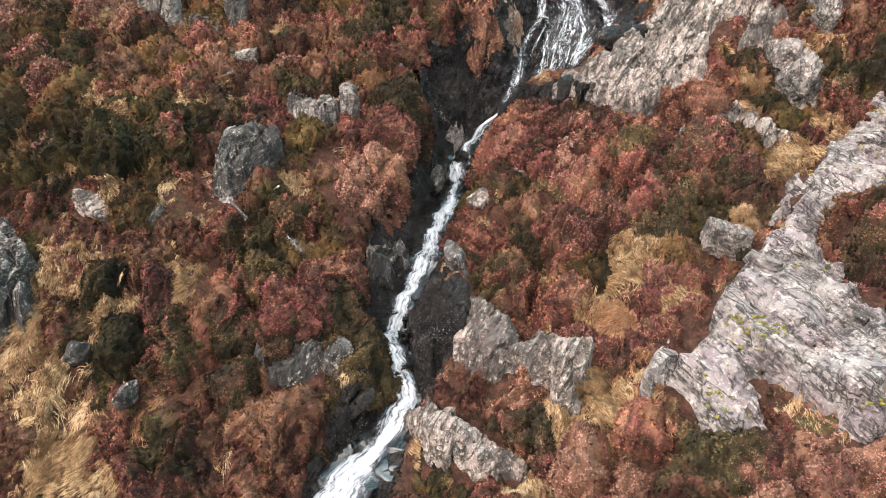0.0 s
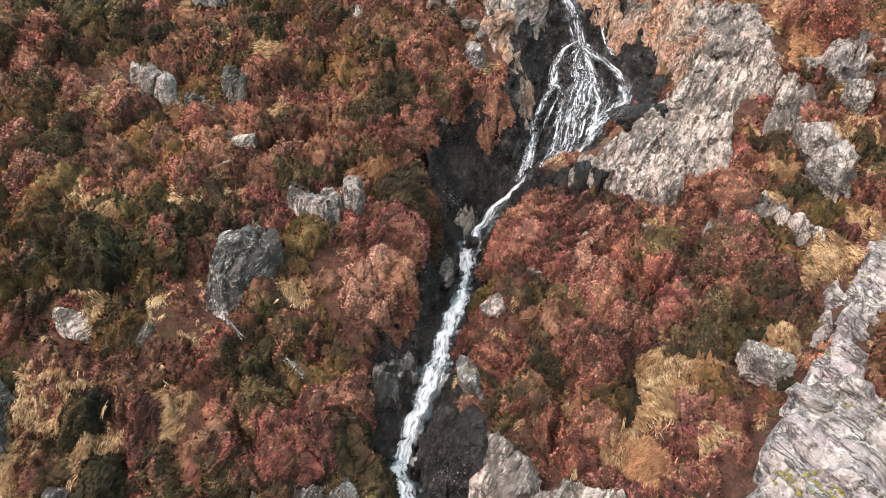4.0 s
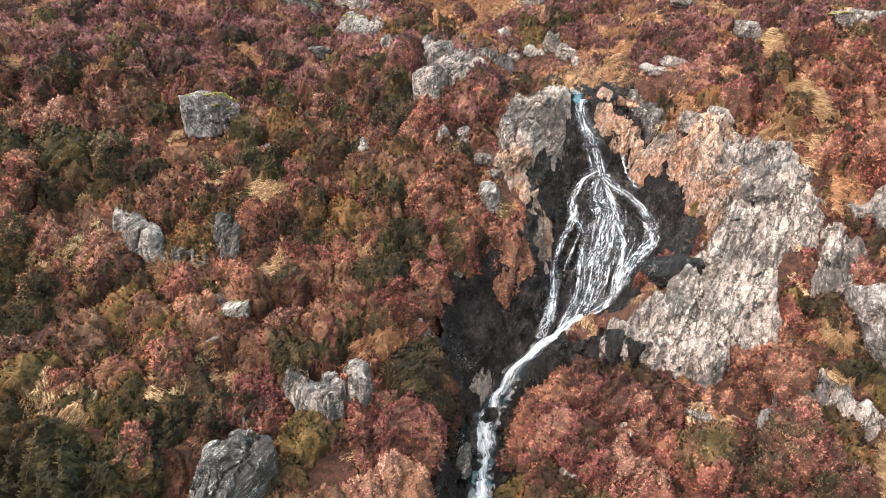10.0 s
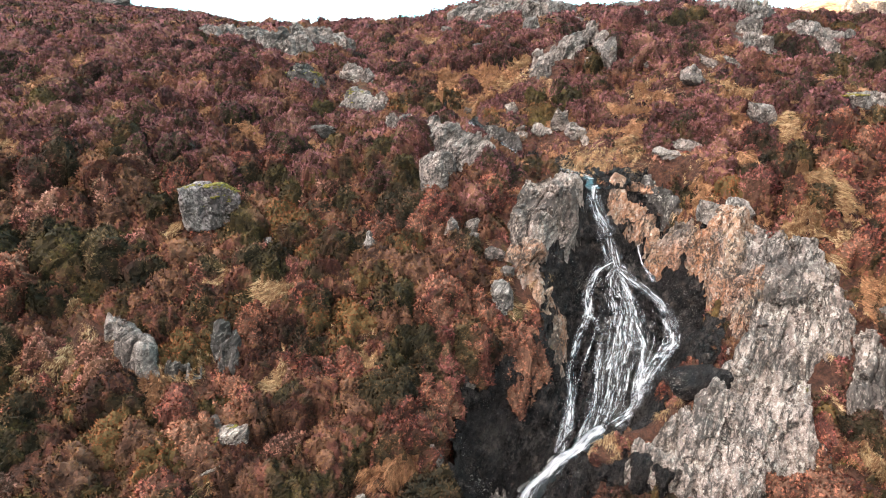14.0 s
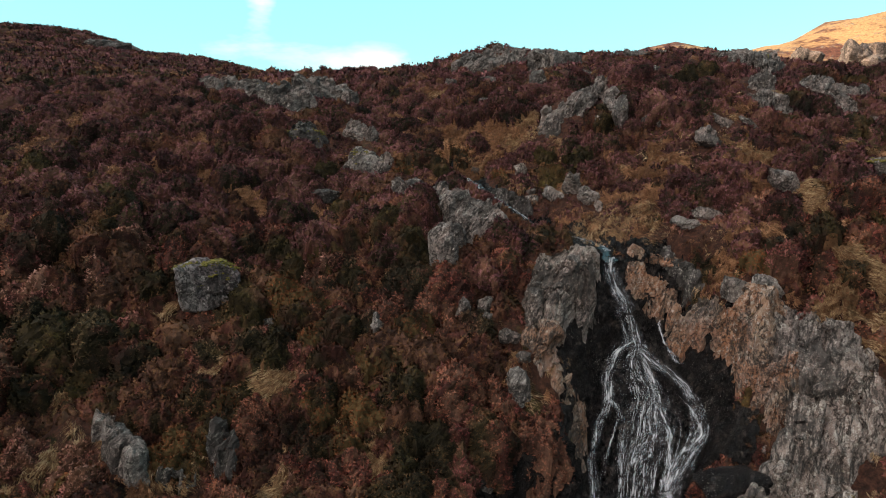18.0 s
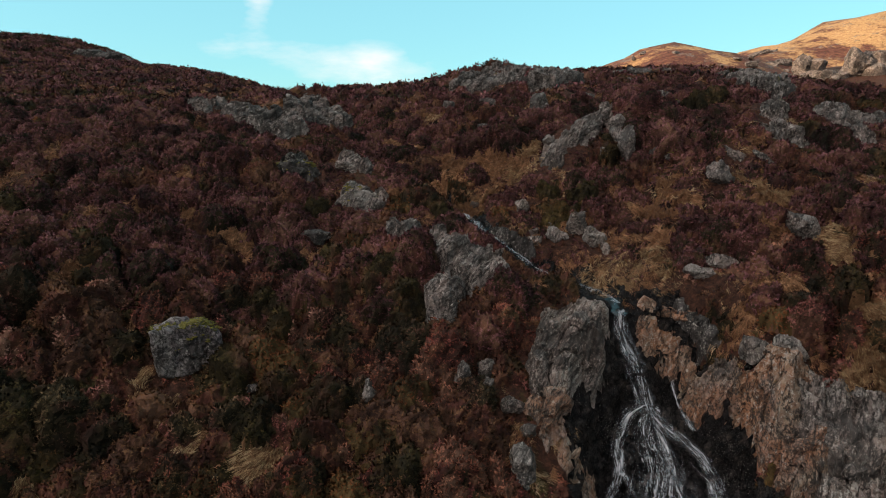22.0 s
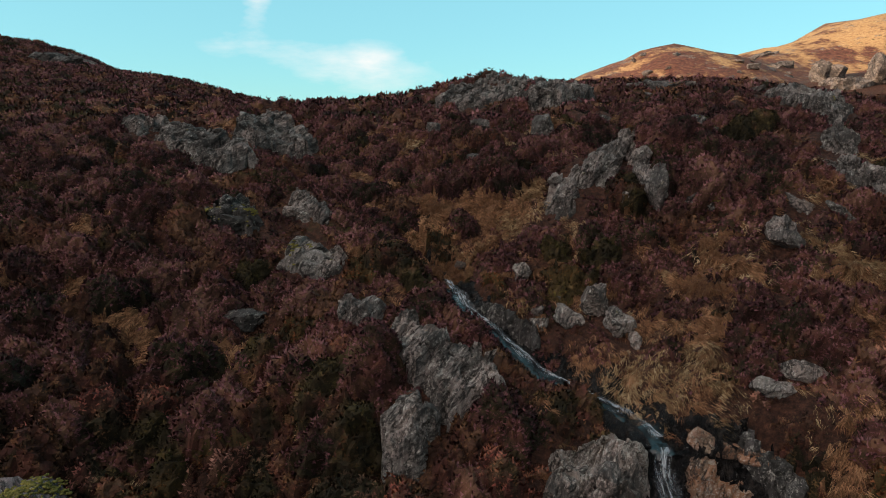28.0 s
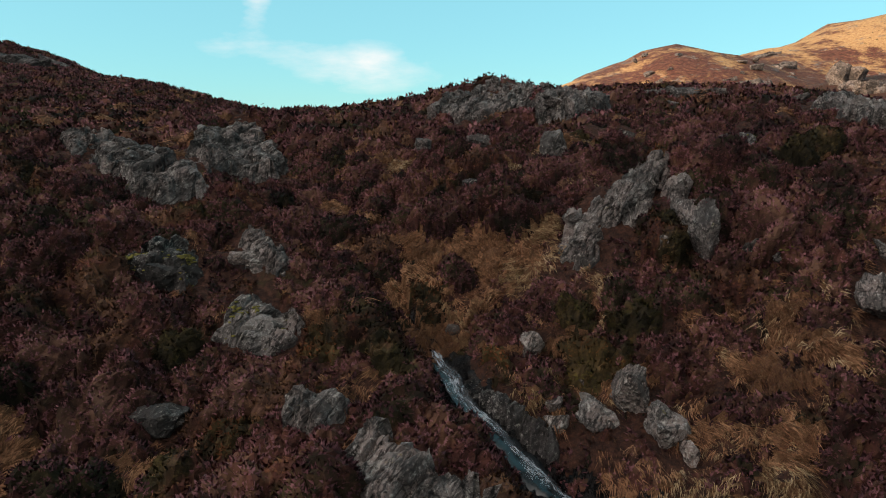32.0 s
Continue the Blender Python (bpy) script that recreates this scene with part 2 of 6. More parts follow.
    h = n_math(t, "ADD", n_noise(t, co, 7.0, 8, 0.64), n_math(t, "ADD", n_math(t, "MULTIPLY", n_noise(t, along, 1.6, 6, 0.65), 0.9), n_math(t, "MULTIPLY", n_step(t, seam, 0.0, 0.03), 0.35)))
    n_bump(t, b, h, 1.0, 0.07 + 0.14 * wet)
    return m


MAT_GROUND = ground_material()
MAT_ROCK = rock_material("grey_rock", [(0.3, (0.053, 0.046, 0.044)), (0.43, (0.102, 0.091, 0.085)), (0.57, (0.155, 0.140, 0.130)), (0.7, (0.204, 0.184, 0.172))], lichen=0.45, dark=0.8)
MAT_PALE = rock_material("pale_rock", [(0.3, (0.0738, 0.0579, 0.0498)), (0.43, (0.1360, 0.1086, 0.0938)), (0.57, (0.1886, 0.1524, 0.1356)), (0.7, (0.2402, 0.2012, 0.1785))], lichen=0.6, dark=0.9)
MAT_RUST = rock_material("rusty_rock", [(0.3, (0.085, 0.058, 0.045)), (0.5, (0.190, 0.135, 0.100)), (0.7, (0.290, 0.225, 0.170))], lichen=0.45, dark=0.6, rust=0.6)
MAT_DARK = rock_material("dark_rock", [(0.3, (0.016, 0.016, 0.016)), (0.5, (0.040, 0.038, 0.037)), (0.7, (0.085, 0.082, 0.078))], lichen=0.55, dark=1.0, tint=(0.10, 0.085, 0.085))
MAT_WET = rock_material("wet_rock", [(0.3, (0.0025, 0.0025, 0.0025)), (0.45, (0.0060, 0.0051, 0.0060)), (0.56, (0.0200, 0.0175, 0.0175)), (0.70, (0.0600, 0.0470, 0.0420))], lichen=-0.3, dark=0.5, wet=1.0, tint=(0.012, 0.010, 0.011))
MAT_SLAB = rock_material("slab_rock", [(0.3, (0.0882, 0.0766, 0.0745)), (0.43, (0.1460, 0.1292, 0.1260)), (0.57, (0.1953, 0.1764, 0.1691)), (0.7, (0.2467, 0.2268, 0.2142))], lichen=0.45, dark=0.5, bed=(0, 25, -48), tint=(0.155, 0.12, 0.13))


def moss_material():
    m, t, b = material("yellow_moss", 0.95)
    co = place_of(t)
    t.links.new(n_ramp(t, n_noise(t, co, 8.0, 6, 0.7), [(0.3, (0.045, 0.040, 0.010)), (0.5, (0.12, 0.105, 0.022)), (0.7, (0.23, 0.20, 0.05))]), b.inputs["Base Color"])
    n_bump(t, b, n_noise(t, co, 40.0, 4, 0.7), 0.8, 0.03)
    return m


MAT_MOSS = moss_material()


# ---- the lie of the land ----
# Slope profile up the fell (y, height), the swells and hollows on it, and the beck that cuts it.
PROFILE_Y = (-420, -330, -150, -70, -30, 0, 10, 20, 28, 36, 45, 55, 66, 80, 110, 200)
PROFILE_Z = (-20, -20, -20, -22, -14, 0.5, 5.2, 10.6, 15.0, 18.9, 21.8, 23.4, 23.6, 24, 25, 24)


def bell(x, y, cx, cy, rx, ry, turn=0.0):
    c, s = math.cos(radians(turn)), math.sin(radians(turn))
    dx, dy = x - cx, y - cy
    return np.exp(-(((dx * c + dy * s) / rx) ** 2 + ((dy * c - dx * s) / ry) ** 2))


def profile(y):
    return sum(np.interp(y + k, PROFILE_Y, PROFILE_Z) for k in (-3.6, -1.8, 0, 1.8, 3.6)) / 5


def swells(x, y):
    """Knolls (plus) and hollows (minus) of the near hillside: metres, centre, radius."""
    h = np.zeros_like(x)
    h += -1.01 * bell(x, y, -6, 6, 9, 9)
    h += 1.26 * bell(x, y, 12, 6, 6, 6)
    h += 0.90 * bell(x, y, 6, 9, 4, 4)
    h += -1.05 * bell(x, y, -21, 12, 9, 9)
    h += 1.54 * bell(x, y, -9, 15, 4, 4)
    h += 0.38 * bell(x, y, -3, 15, 4, 4)
    h += -0.47 * bell(x, y, 3, 15, 4, 4)
    h += -1.24 * bell(x, y, 12, 18, 4, 4)
    h += -1.28 * bell(x, y, 6, 21, 6, 6)
    h += 0.83 * bell(x, y, -18, 24, 14, 14)
    h += 2.82 * bell(x, y, 18, 24, 14, 14)
    h += 0.66 * bell(x, y, -15, 27, 4, 4)
    h += 0.74 * bell(x, y, 0, 30, 4, 4)
    h += -0.58 * bell(x, y, -6, 33, 4, 4)
    h += -1.24 * bell(x, y, 3, 33, 4, 4)
    h += 0.62 * bell(x, y, -18, 39, 6, 6)
    h += 0.49 * bell(x, y, 12, 39, 6, 6)
    h += -0.48 * bell(x, y, 0, 48, 6, 6)
    h += -0.94 * bell(x, y, 9, 51, 4, 4)
    h += 2.00 * bell(x, y, 12, 51, 14, 14)
    h += 0.45 * bell(x, y, -9, 54, 4, 4)
    h += 1.02 * bell(x, y, 3, 54, 4, 4)
    h += 0.22 * bell(x, y, 0, 57, 6, 6)
    h += -0.35 * bell(x, y, -12, 60, 4, 4)
    h += 0.95 * bell(x, y, -3, 63, 4, 4)
    h += 0.72 * bell(x, y, 12, 66, 6, 6)
    h += -0.46 * bell(x, y, 21, 66, 4, 4)
    h += 1.34 * bell(x, y, -24, 72, 14, 14)
    h += -1.27 * bell(x, y, -9, 72, 9, 9)
    h += 1.85 * bell(x, y, 21, 72, 14, 14)
    return h


def far_hills(x, y):
    h = 12 * bell(x, y, -130, 150, 75, 80) + 5.6 * bell(x, y, -56, 90, 20, 24)
    h = h + 5 * bell(x, y, 58, 108, 26, 30) + 9 * bell(x, y, 90, 135, 40, 40)
    h = h + 46 * bell(x, y, 152, 455, 72, 110) + 84 * bell(x, y, 325, 540, 110, 130) + 4 * bell(x, y, 100, 440, 42, 80) + 3.4 * bell(x, y, 84, 440, 24, 80) - 10 * bell(x, y, 298, 535, 38, 130) + 4 * bell(x, y, 238, 560, 25, 80)
    h = h + 2.3 * bell(x, y, -44, 97, 9, 14) + 1.4 * bell(x, y, -27, 79, 10, 12) + 0.7 * bell(x, y, -36, 86, 5, 9)
    h = h + 26 * bell(x, y, 500, 560, 160, 200) - 16 * bell(x, y, 60, 230, 160, 90)
    far = np.clip((np.hypot(x, y) - 130) / 120, 0, 1)
    rough = np.sin(x / 17 + 2 * np.sin(y / 31)) * np.sin(y / 23 + 1.5 * np.sin(x / 29)) + 0.6 * np.sin(x / 7.3 + np.sin(y / 9)) * np.sin(y / 8.1 - np.sin(x / 11))
    craggy = np.abs(np.sin(x / 13.0 + 1.3 * np.sin(y / 19)) * np.sin(y / 15.0 + 1.7 * np.sin(x / 23)))
    return h + 2.0 * far * rough + 3.0 * far * (craggy - 0.4)


# An unseen ridge, added left of the view to keep the low sun off this hillside.
def shade_ridge(x, y):
    s, u = 0.954 * x + 0.3 * y, 0.3 * x - 0.954 * y
    crest = 84 - 0.9 * np.clip(profile(y), -30, 26) + 4 * np.sin(u / 37.0) + 3 * np.sin(u / 13.0 + 1)
    return crest * np.exp(-((s + 210) / 75) ** 2) * np.clip((u + 330) / 120, 0, 1)


# The beck, from the foot to the head: x, y, water level, half width.
BECK = ((-3.4, 3.0, 0.6, 0.6), (-2.5, 7.5, 3.0, 0.5), (-1.6, 9.6, 4.2, 0.42), (-0.75, 11.4, 5.1, 0.30), (-1.2, 12.8, 5.5, 0.27), (-0.65, 14.4, 6.05, 0.27),
        (-0.05, 16.2, 6.85, 0.27), (0.5, 19.1, 7.55, 0.24), (0.62, 20.1, 7.95, 0.26), (1.15, 20.7, 8.4, 0.28), (2.3, 21.3, 9.25, 0.32),
        (3.4, 22.0, 9.95, 0.9), (4.4, 23.9, 11.2, 1.6), (4.9, 26.3, 13.2, 1.0), (4.45, 27.8, 15.1, 0.4), (4.25, 28.7, 15.6, 0.35), (3.5, 30.0, 15.75, 0.3),
        (2.3, 31.2, 16.0, 0.28), (1.3, 32.3, 16.55, 0.26), (0.45, 33.4, 17.1, 0.24), (-0.1, 35.2, 17.5, 0.25))
GILL = ((-0.1, 35.2, 17.5, 0.4), (-1.2, 37.2, 18.2, 0.5), (-2.6, 39.6, 19.0, 0.6), (-5.0, 43.0, 20.2, 0.6), (-7.2, 46.5, 21.2, 0.6), (-9.5, 52, 22.4, 0.6))


def resample(rows, step=0.2):
    a = np.array(rows, float)
    run = np.concatenate([[0], np.cumsum(np.hypot(np.diff(a[:, 0]), np.diff(a[:, 1])))])
    at = np.arange(0, run[-1], step)
    b = np.stack([np.interp(at, run, a[:, k]) for k in range(4)], 1)
    kernel = np.hanning(7)[1:-1] / np.hanning(7)[1:-1].sum()
    for k in range(4):
        b[2:-2, k] = np.convolve(b[:, k], kernel, "valid")
    return b


BECK_LINE = resample(BECK)
GILL_LINE = resample(GILL, 0.4)


def near_line(line, x, y):
    """Distance to a line's middle, its level and half width there, and the side (plus: east of it)."""
    far = np.full(x.shape, 1e9)
    level, half, side = np.zeros_like(x), np.ones_like(x), np.ones_like(x)
    way = np.gradient(line[:, :2], axis=0)
    for (px, py, pz, pw), (tx, ty) in zip(line, way):
        d = np.hypot(x - px, y - py)
        m = d - pw < far
        far, level, half = np.where(m, d - pw, far), np.where(m, pz, level), np.where(m, pw, half)
        side = np.where(m, np.sign((x - px) * ty - (y - py) * tx), side)
    return far, level, half, side


def lumps(x, y):
    """Small unevenness of the peat and heather."""
    return (0.16 * np.sin(x * 3.1 + 1.7 * np.sin(y * 1.3 + 2)) * np.sin(y * 2.7 + 1.5 * np.sin(x * 1.7))
            + 0.10 * np.sin(x * 1.9 + 1.3 * np.sin(y * 0.8)) * np.sin(y * 1.6 + 0.9 * np.sin(x * 1.1))
            + 0.07 * np.sin(x * 3.7 + y * 2.1) * np.sin(y * 4.1 - x * 1.4 + 1.0))


def open_slope(x, y):
    return profile(y) + swells(x, y) + far_hills(x, y) + shade_ridge(x, y)


def height(x, y):
    """Height of the ground at arrays x, y."""
    x, y = np.asarray(x, float), np.asarray(y, float)
    z = open_slope(x, y) - 0.15 + lumps(x, y) * np.clip(1.4 - np.hypot(x, y - 30) / 60, 0, 1)
    near = (np.abs(x) < 14) & (y > 2) & (y < 54)
    if near.any():
        xs, ys, zs = x[near], y[near], z[near]
        d, level, half, side = near_line(BECK_LINE, xs, ys)
        d = np.maximum(d, 0)
        bank = np.where(side > 0, 1.0 * d + 0.10 * d * d, (2.2 - 1.5 * np.clip((ys - 28.8) / 1.2, 0, 1)) * d)
        cut = level - 0.12 + bank


        zs = np.minimum(zs, cut)
        d, level, half, side = near_line(GILL_LINE, xs, ys)
        zs = np.minimum(zs, np.maximum(zs - 0.7, level - 0.1 + 0.6 * np.maximum(d, 0)))
        z = z.copy()
        z[near] = zs
    return z


def waves(p, seed, freq, count=9):
    """Smooth random field over points p: a sum of waves in random directions, about -1 to 1."""
    rng = np.random.default_rng(seed)
    k = rng.normal(size=(count, 3))
    k *= (freq * rng.uniform(0.6, 1.6, count) / np.linalg.norm(k, axis=1))[:, None]
    return np.sin(p @ k.T * 6.283 + rng.uniform(0, 6.283, count)).sum(1) / math.sqrt(count)


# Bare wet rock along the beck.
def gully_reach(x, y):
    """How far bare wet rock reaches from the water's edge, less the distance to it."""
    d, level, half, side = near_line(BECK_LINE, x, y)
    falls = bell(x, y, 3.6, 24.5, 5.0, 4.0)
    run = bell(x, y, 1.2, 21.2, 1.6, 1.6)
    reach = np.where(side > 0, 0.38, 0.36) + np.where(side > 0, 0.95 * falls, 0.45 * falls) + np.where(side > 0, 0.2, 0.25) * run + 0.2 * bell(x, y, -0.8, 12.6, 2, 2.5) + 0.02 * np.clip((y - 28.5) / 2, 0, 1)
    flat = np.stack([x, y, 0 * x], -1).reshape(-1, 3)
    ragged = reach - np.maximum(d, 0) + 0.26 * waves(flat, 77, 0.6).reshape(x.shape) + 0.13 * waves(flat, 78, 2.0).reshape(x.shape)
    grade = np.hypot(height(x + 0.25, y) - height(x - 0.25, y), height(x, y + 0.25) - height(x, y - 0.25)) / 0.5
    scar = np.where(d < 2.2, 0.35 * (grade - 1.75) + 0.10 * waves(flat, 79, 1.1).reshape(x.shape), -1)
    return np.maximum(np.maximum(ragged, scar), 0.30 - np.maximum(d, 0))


def chance(i, j, seed):
    h = np.sin(i * 127.1 + j * 311.7 + seed * 74.7) * 43758.5453
    return h - np.floor(h)


def blocks(x, y, seed, long, short, turn):
    """Joint blocks of bedrock: an offset for each block, -0.5 to 0.5 with its tilt, and the depth of the joints, 0 to 1."""
    c, s = math.cos(radians(turn)), math.sin(radians(turn))
    u, v = (x * c + y * s) / long, (y * c - x * s) / short
    i, j = np.floor(u), np.floor(v)
    first, second, lift = np.full(x.shape, 9.0), np.full(x.shape, 9.0), np.zeros_like(x)
    for di in (-1, 0, 1):
        for dj in (-1, 0, 1):
            a, b = i + di, j + dj
            du, dv = u - a - 0.1 - 0.8 * chance(a, b, seed), v - b - 0.1 - 0.8 * chance(a, b, seed + 1)
            d = np.hypot(du, dv)
            own = chance(a, b, seed + 2) - 0.5 + (chance(a, b, seed + 3) - 0.5) * du + (chance(a, b, seed + 4) - 0.7) * dv
            closer = d < first
            second = np.where(closer, first, np.minimum(second, d))
            lift = np.where(closer, own, lift)
            first = np.where(closer, d, first)
    return lift, np.exp(-((second - first) / 0.05) ** 2)


# ---- ground ----
def mesh_object(name, verts, faces, mat, parent=None, smooth=True):
    """One mesh object out of arrays of corners and of triangles or quads."""
    me = bpy.data.meshes.new(name)
    verts, faces = np.asarray(verts, np.float32), np.asarray(faces, np.int32)
    me.vertices.add(len(verts))
    me.vertices.foreach_set("co", verts.ravel())
    k = faces.shape[1]
    me.loops.add(faces.size)
    me.loops.foreach_set("vertex_index", faces.ravel())
    me.polygons.add(len(faces))
    me.polygons.foreach_set("loop_start", np.arange(0, faces.size, k, dtype=np.int32))
    me.polygons.foreach_set("use_smooth", np.full(len(faces), smooth))
    me.update(calc_edges=True)
    me.materials.append(mat)
    ob = new(name, me)
    if parent:
        ob.parent = parent
    return ob


def grid_faces(nx, ny):
    i = np.arange(nx * ny).reshape(ny, nx)
    return np.stack([i[:-1, :-1], i[:-1, 1:], i[1:, 1:], i[1:, :-1]], -1).reshape(-1, 4)


def spread(lo, hi, step, reach_lo, reach_hi):
    """Even steps from lo to hi, then ever wider ones out to the reach on both sides."""
    mid = np.arange(lo, hi + 1e-6, step)
    up, down, s = [hi], [lo], step
    while up[-1] < reach_hi:
        s *= 1.09
        up.append(up[-1] + s)
    s = step
    while down[-1] > reach_lo:
        s *= 1.09
        down.append(down[-1] - s)
    return np.concatenate([down[:0:-1], mid, up[1:]])


gx = spread(-20, 20, 0.28, -1600, 1600)
gy = spread(6, 60, 0.28, -700, 2200)
GX, GY = np.meshgrid(gx, gy)
GZ = height(GX, GY)
near = (np.abs(GX) < 10) & (GY > 4) & (GY < 38)
GZ[near] -= 0.9 * np.clip(gully_reach(GX[near], GY[near]) / 0.2, 0, 1)  # the bed rock lies over it here
ground = mesh_object("ground", np.stack([GX, GY, GZ], -1).reshape(-1, 3), grid_faces(len(gx), len(gy)), MAT_GROUND)
tagged(ground, "peaty moorland hillside under heather and moss", "ground", kind="structure")


# ---- rock shapes ----
from mathutils.bvhtree import BVHTree


def ball(level):
    bm = bmesh.new()
    bmesh.ops.create_icosphere(bm, subdivisions=level, radius=1.0)
    v = np.array([q.co[:] for q in bm.verts])
    f = np.array([[q.index for q in g.verts] for g in bm.faces])
    bm.free()
    return v, f


BALLS = {k: ball(k) for k in (1, 2, 3, 4, 5)}
BARE = []  # bare rock, where no heather grows: x, y, half width, half depth
BED = Vector((0.45, -0.35, 0.82)).normalized()
VIEW_TURN = Vector((0.0, 0.94, -0.34))


def block_mesh(w, d, h, seed, level, cuts=11, square=0.6):
    """One angular block: the flat faces of its joints, split by ledges and cracks. square: how much of a box it is."""
    rng = np.random.default_rng(seed)
    v, f = BALLS[level]
    normals = np.concatenate([np.eye(3), -np.eye(3)]) + rng.normal(0, 0.42 - 0.16 * square, (6, 3))
    offs = rng.uniform(0.62, 0.95, 6)
    normals = np.concatenate([normals, rng.normal(size=(cuts, 3)) * (1, 1, 1.2)])
    normals /= np.linalg.norm(normals, axis=1)[:, None]
    offs = np.concatenate([offs, rng.uniform(0.50 + 0.18 * square, 0.95 + 0.1 * square, cuts)])
    along = v @ normals.T
    reach = np.where(along > 0.05, offs / np.maximum(along, 0.05), 9.0).min(1)
    p = v * reach[:, None]
    p = p / np.abs(p).max(0) * (w / 2 * 1.05, d / 2 * 1.05, h * 0.66)
    size = (w * d * h) ** (1 / 3)
    bed = np.array(BED) + rng.normal(0, 0.18, 3)
    out = v / np.array((w, d, h)) * size
    area_of = np.linalg.norm(out, axis=1)
    out /= area_of[:, None]
    ledge = p @ bed / (0.20 * size + 0.05) + 0.5 * waves(p, seed + 1, 0.6 / size)
    ledge = ledge - np.floor(ledge)
    crack = np.exp(-(waves(p, seed + 5, 0.55 / size) / 0.03) ** 2)
    chip = waves(p, seed + 6, 1.1 / size)
    move = 0.010 * size * waves(p, seed + 3, 3.0 / size) + 0.008 * size * waves(p, seed + 4, 7.0 / size) + 0.03 * size * np.round(chip * 1.3)
    move += 0.035 * size * (ledge - 0.5) - 0.10 * size * crack
    return p + out * move[:, None], f


def rock_mesh(w, d, h, seed, level):
    """A rock of one block, or of a few that have come apart along the joints."""
    if max(w, h) < 1.5:
        return block_mesh(w, d, h, seed, level)
    rng = np.random.default_rng(seed + 50)
    verts, faces, n = [], [], 0
    for k, (ox, oy, oz, q) in enumerate(((-0.20, 0.05, 0.02, 0.72), (0.24, -0.02, -0.05, 0.62), (0.03, -0.16, -0.16, 0.6), (0.05, 0.2, 0.08, 0.55))):
        p, f = block_mesh(w * q, d * (q + 0.12), h * (q + 0.2), seed + 11 * k, level - (k > 1))
        p = p @ np.array(Euler(rng.normal(0, 0.09, 3)).to_matrix()).T
        p = p + np.array((ox * w, oy * d, oz * h)) * rng.uniform(0.8, 1.15, 3)
        verts.append(p)
        faces.append(f + n)
        n += len(p)
    return np.concatenate(verts), np.concatenate(faces)


def moss_on(ob, verts, faces, seed, bar):
    """Clusters of small moss cushions on the upper faces of a rock, as a part of it."""
    rng = np.random.default_rng(seed + 40)
    a, b, c = verts[faces[:, 0]], verts[faces[:, 1]], verts[faces[:, 2]]
    n = np.cross(b - a, c - a)
    area = np.linalg.norm(n, axis=1)
    n /= area[:, None] + 1e-9
    mid = verts[faces].mean(1)
    pick = np.where((n[:, 2] > 0.4) & (waves(mid, seed + 31, 0.7) + 0.7 * waves(mid, seed + 32, 2.2) > bar))[0]
    if len(pick) < 6:
        return
    v, f = BALLS[1]
    at = rng.choice(pick, min(380, 5 * len(pick)))
    spread_out = np.sqrt(area[at])[:, None] * 1.0
    foot = mid[at] + rng.uniform(-1, 1, (len(at), 3)) * spread_out * (1, 1, 0.1)
    r = rng.uniform(0.02, 0.06, len(at))
    p = foot[:, None] + v[None] * (r[:, None, None] * (1, 1, 0.45)) * rng.uniform(0.7, 1.3, (len(at), len(v), 1))
    ff = f[None] + (np.arange(len(at)) * len(v))[:, None, None]
    part = mesh_object("moss", p.reshape(-1, 3), ff.reshape(-1, 3), MAT_MOSS, ob)
    tagged(part, "yellow-green moss cushions", kind="stuff")


def rock(x, y, w, d, h, lean, mat, label, name="rock", sink=0.12, turn=0.0, solid=False):
    """A rock set into the slope. lean: degrees by which its long side dips to the east."""
    seed = int(abs(x * 131 + y * 517 + w * 71)) % 100000
    level = 5 if max(w, h) > 2.3 and y < 30 else 4 if max(w, h) > 0.5 else 3
    p, f = block_mesh(w, d, h, seed, level, 7, 1.3) if solid else rock_mesh(w, d, h, seed, level)
    m = np.array(Matrix.Rotation(radians(lean), 3, VIEW_TURN) @ Matrix.Rotation(radians(turn), 3, "Z"))
    p = p @ m.T
    z = float(height(np.array([x]), np.array([y]))[0]) + sink * h
    ob = mesh_object(name, p, f, mat, smooth=False)
    ob.location = (x, y, z)
    if "moss" in label:
        moss_on(ob, p, f, seed, 0.5)
    BARE.append((x, y, w * 0.44, d * 0.44))
    return tagged(ob, label, "rock")


def inside_distance(x, y, outline):
    """Distance to the outline of a polygon, plus inside and minus outside."""
    a = np.array(outline)
    b = np.roll(a, -1, 0)
    best = np.full(x.shape, 1e9)
    odd = np.zeros(x.shape, bool)
    for (ax, ay), (bx, by) in zip(a, b):
        dx, dy = bx - ax, by - ay
        k = np.clip(((x - ax) * dx + (y - ay) * dy) / (dx * dx + dy * dy), 0, 1)
        best = np.minimum(best, np.hypot(x - ax - k * dx, y - ay - k * dy))
        cross = ((ay > y) != (by > y)) & (x < (bx - ax) * (y - ay) / (by - ay + 1e-12) + ax)
        odd ^= cross
    return np.where(odd, best, -best)


SLABS = []


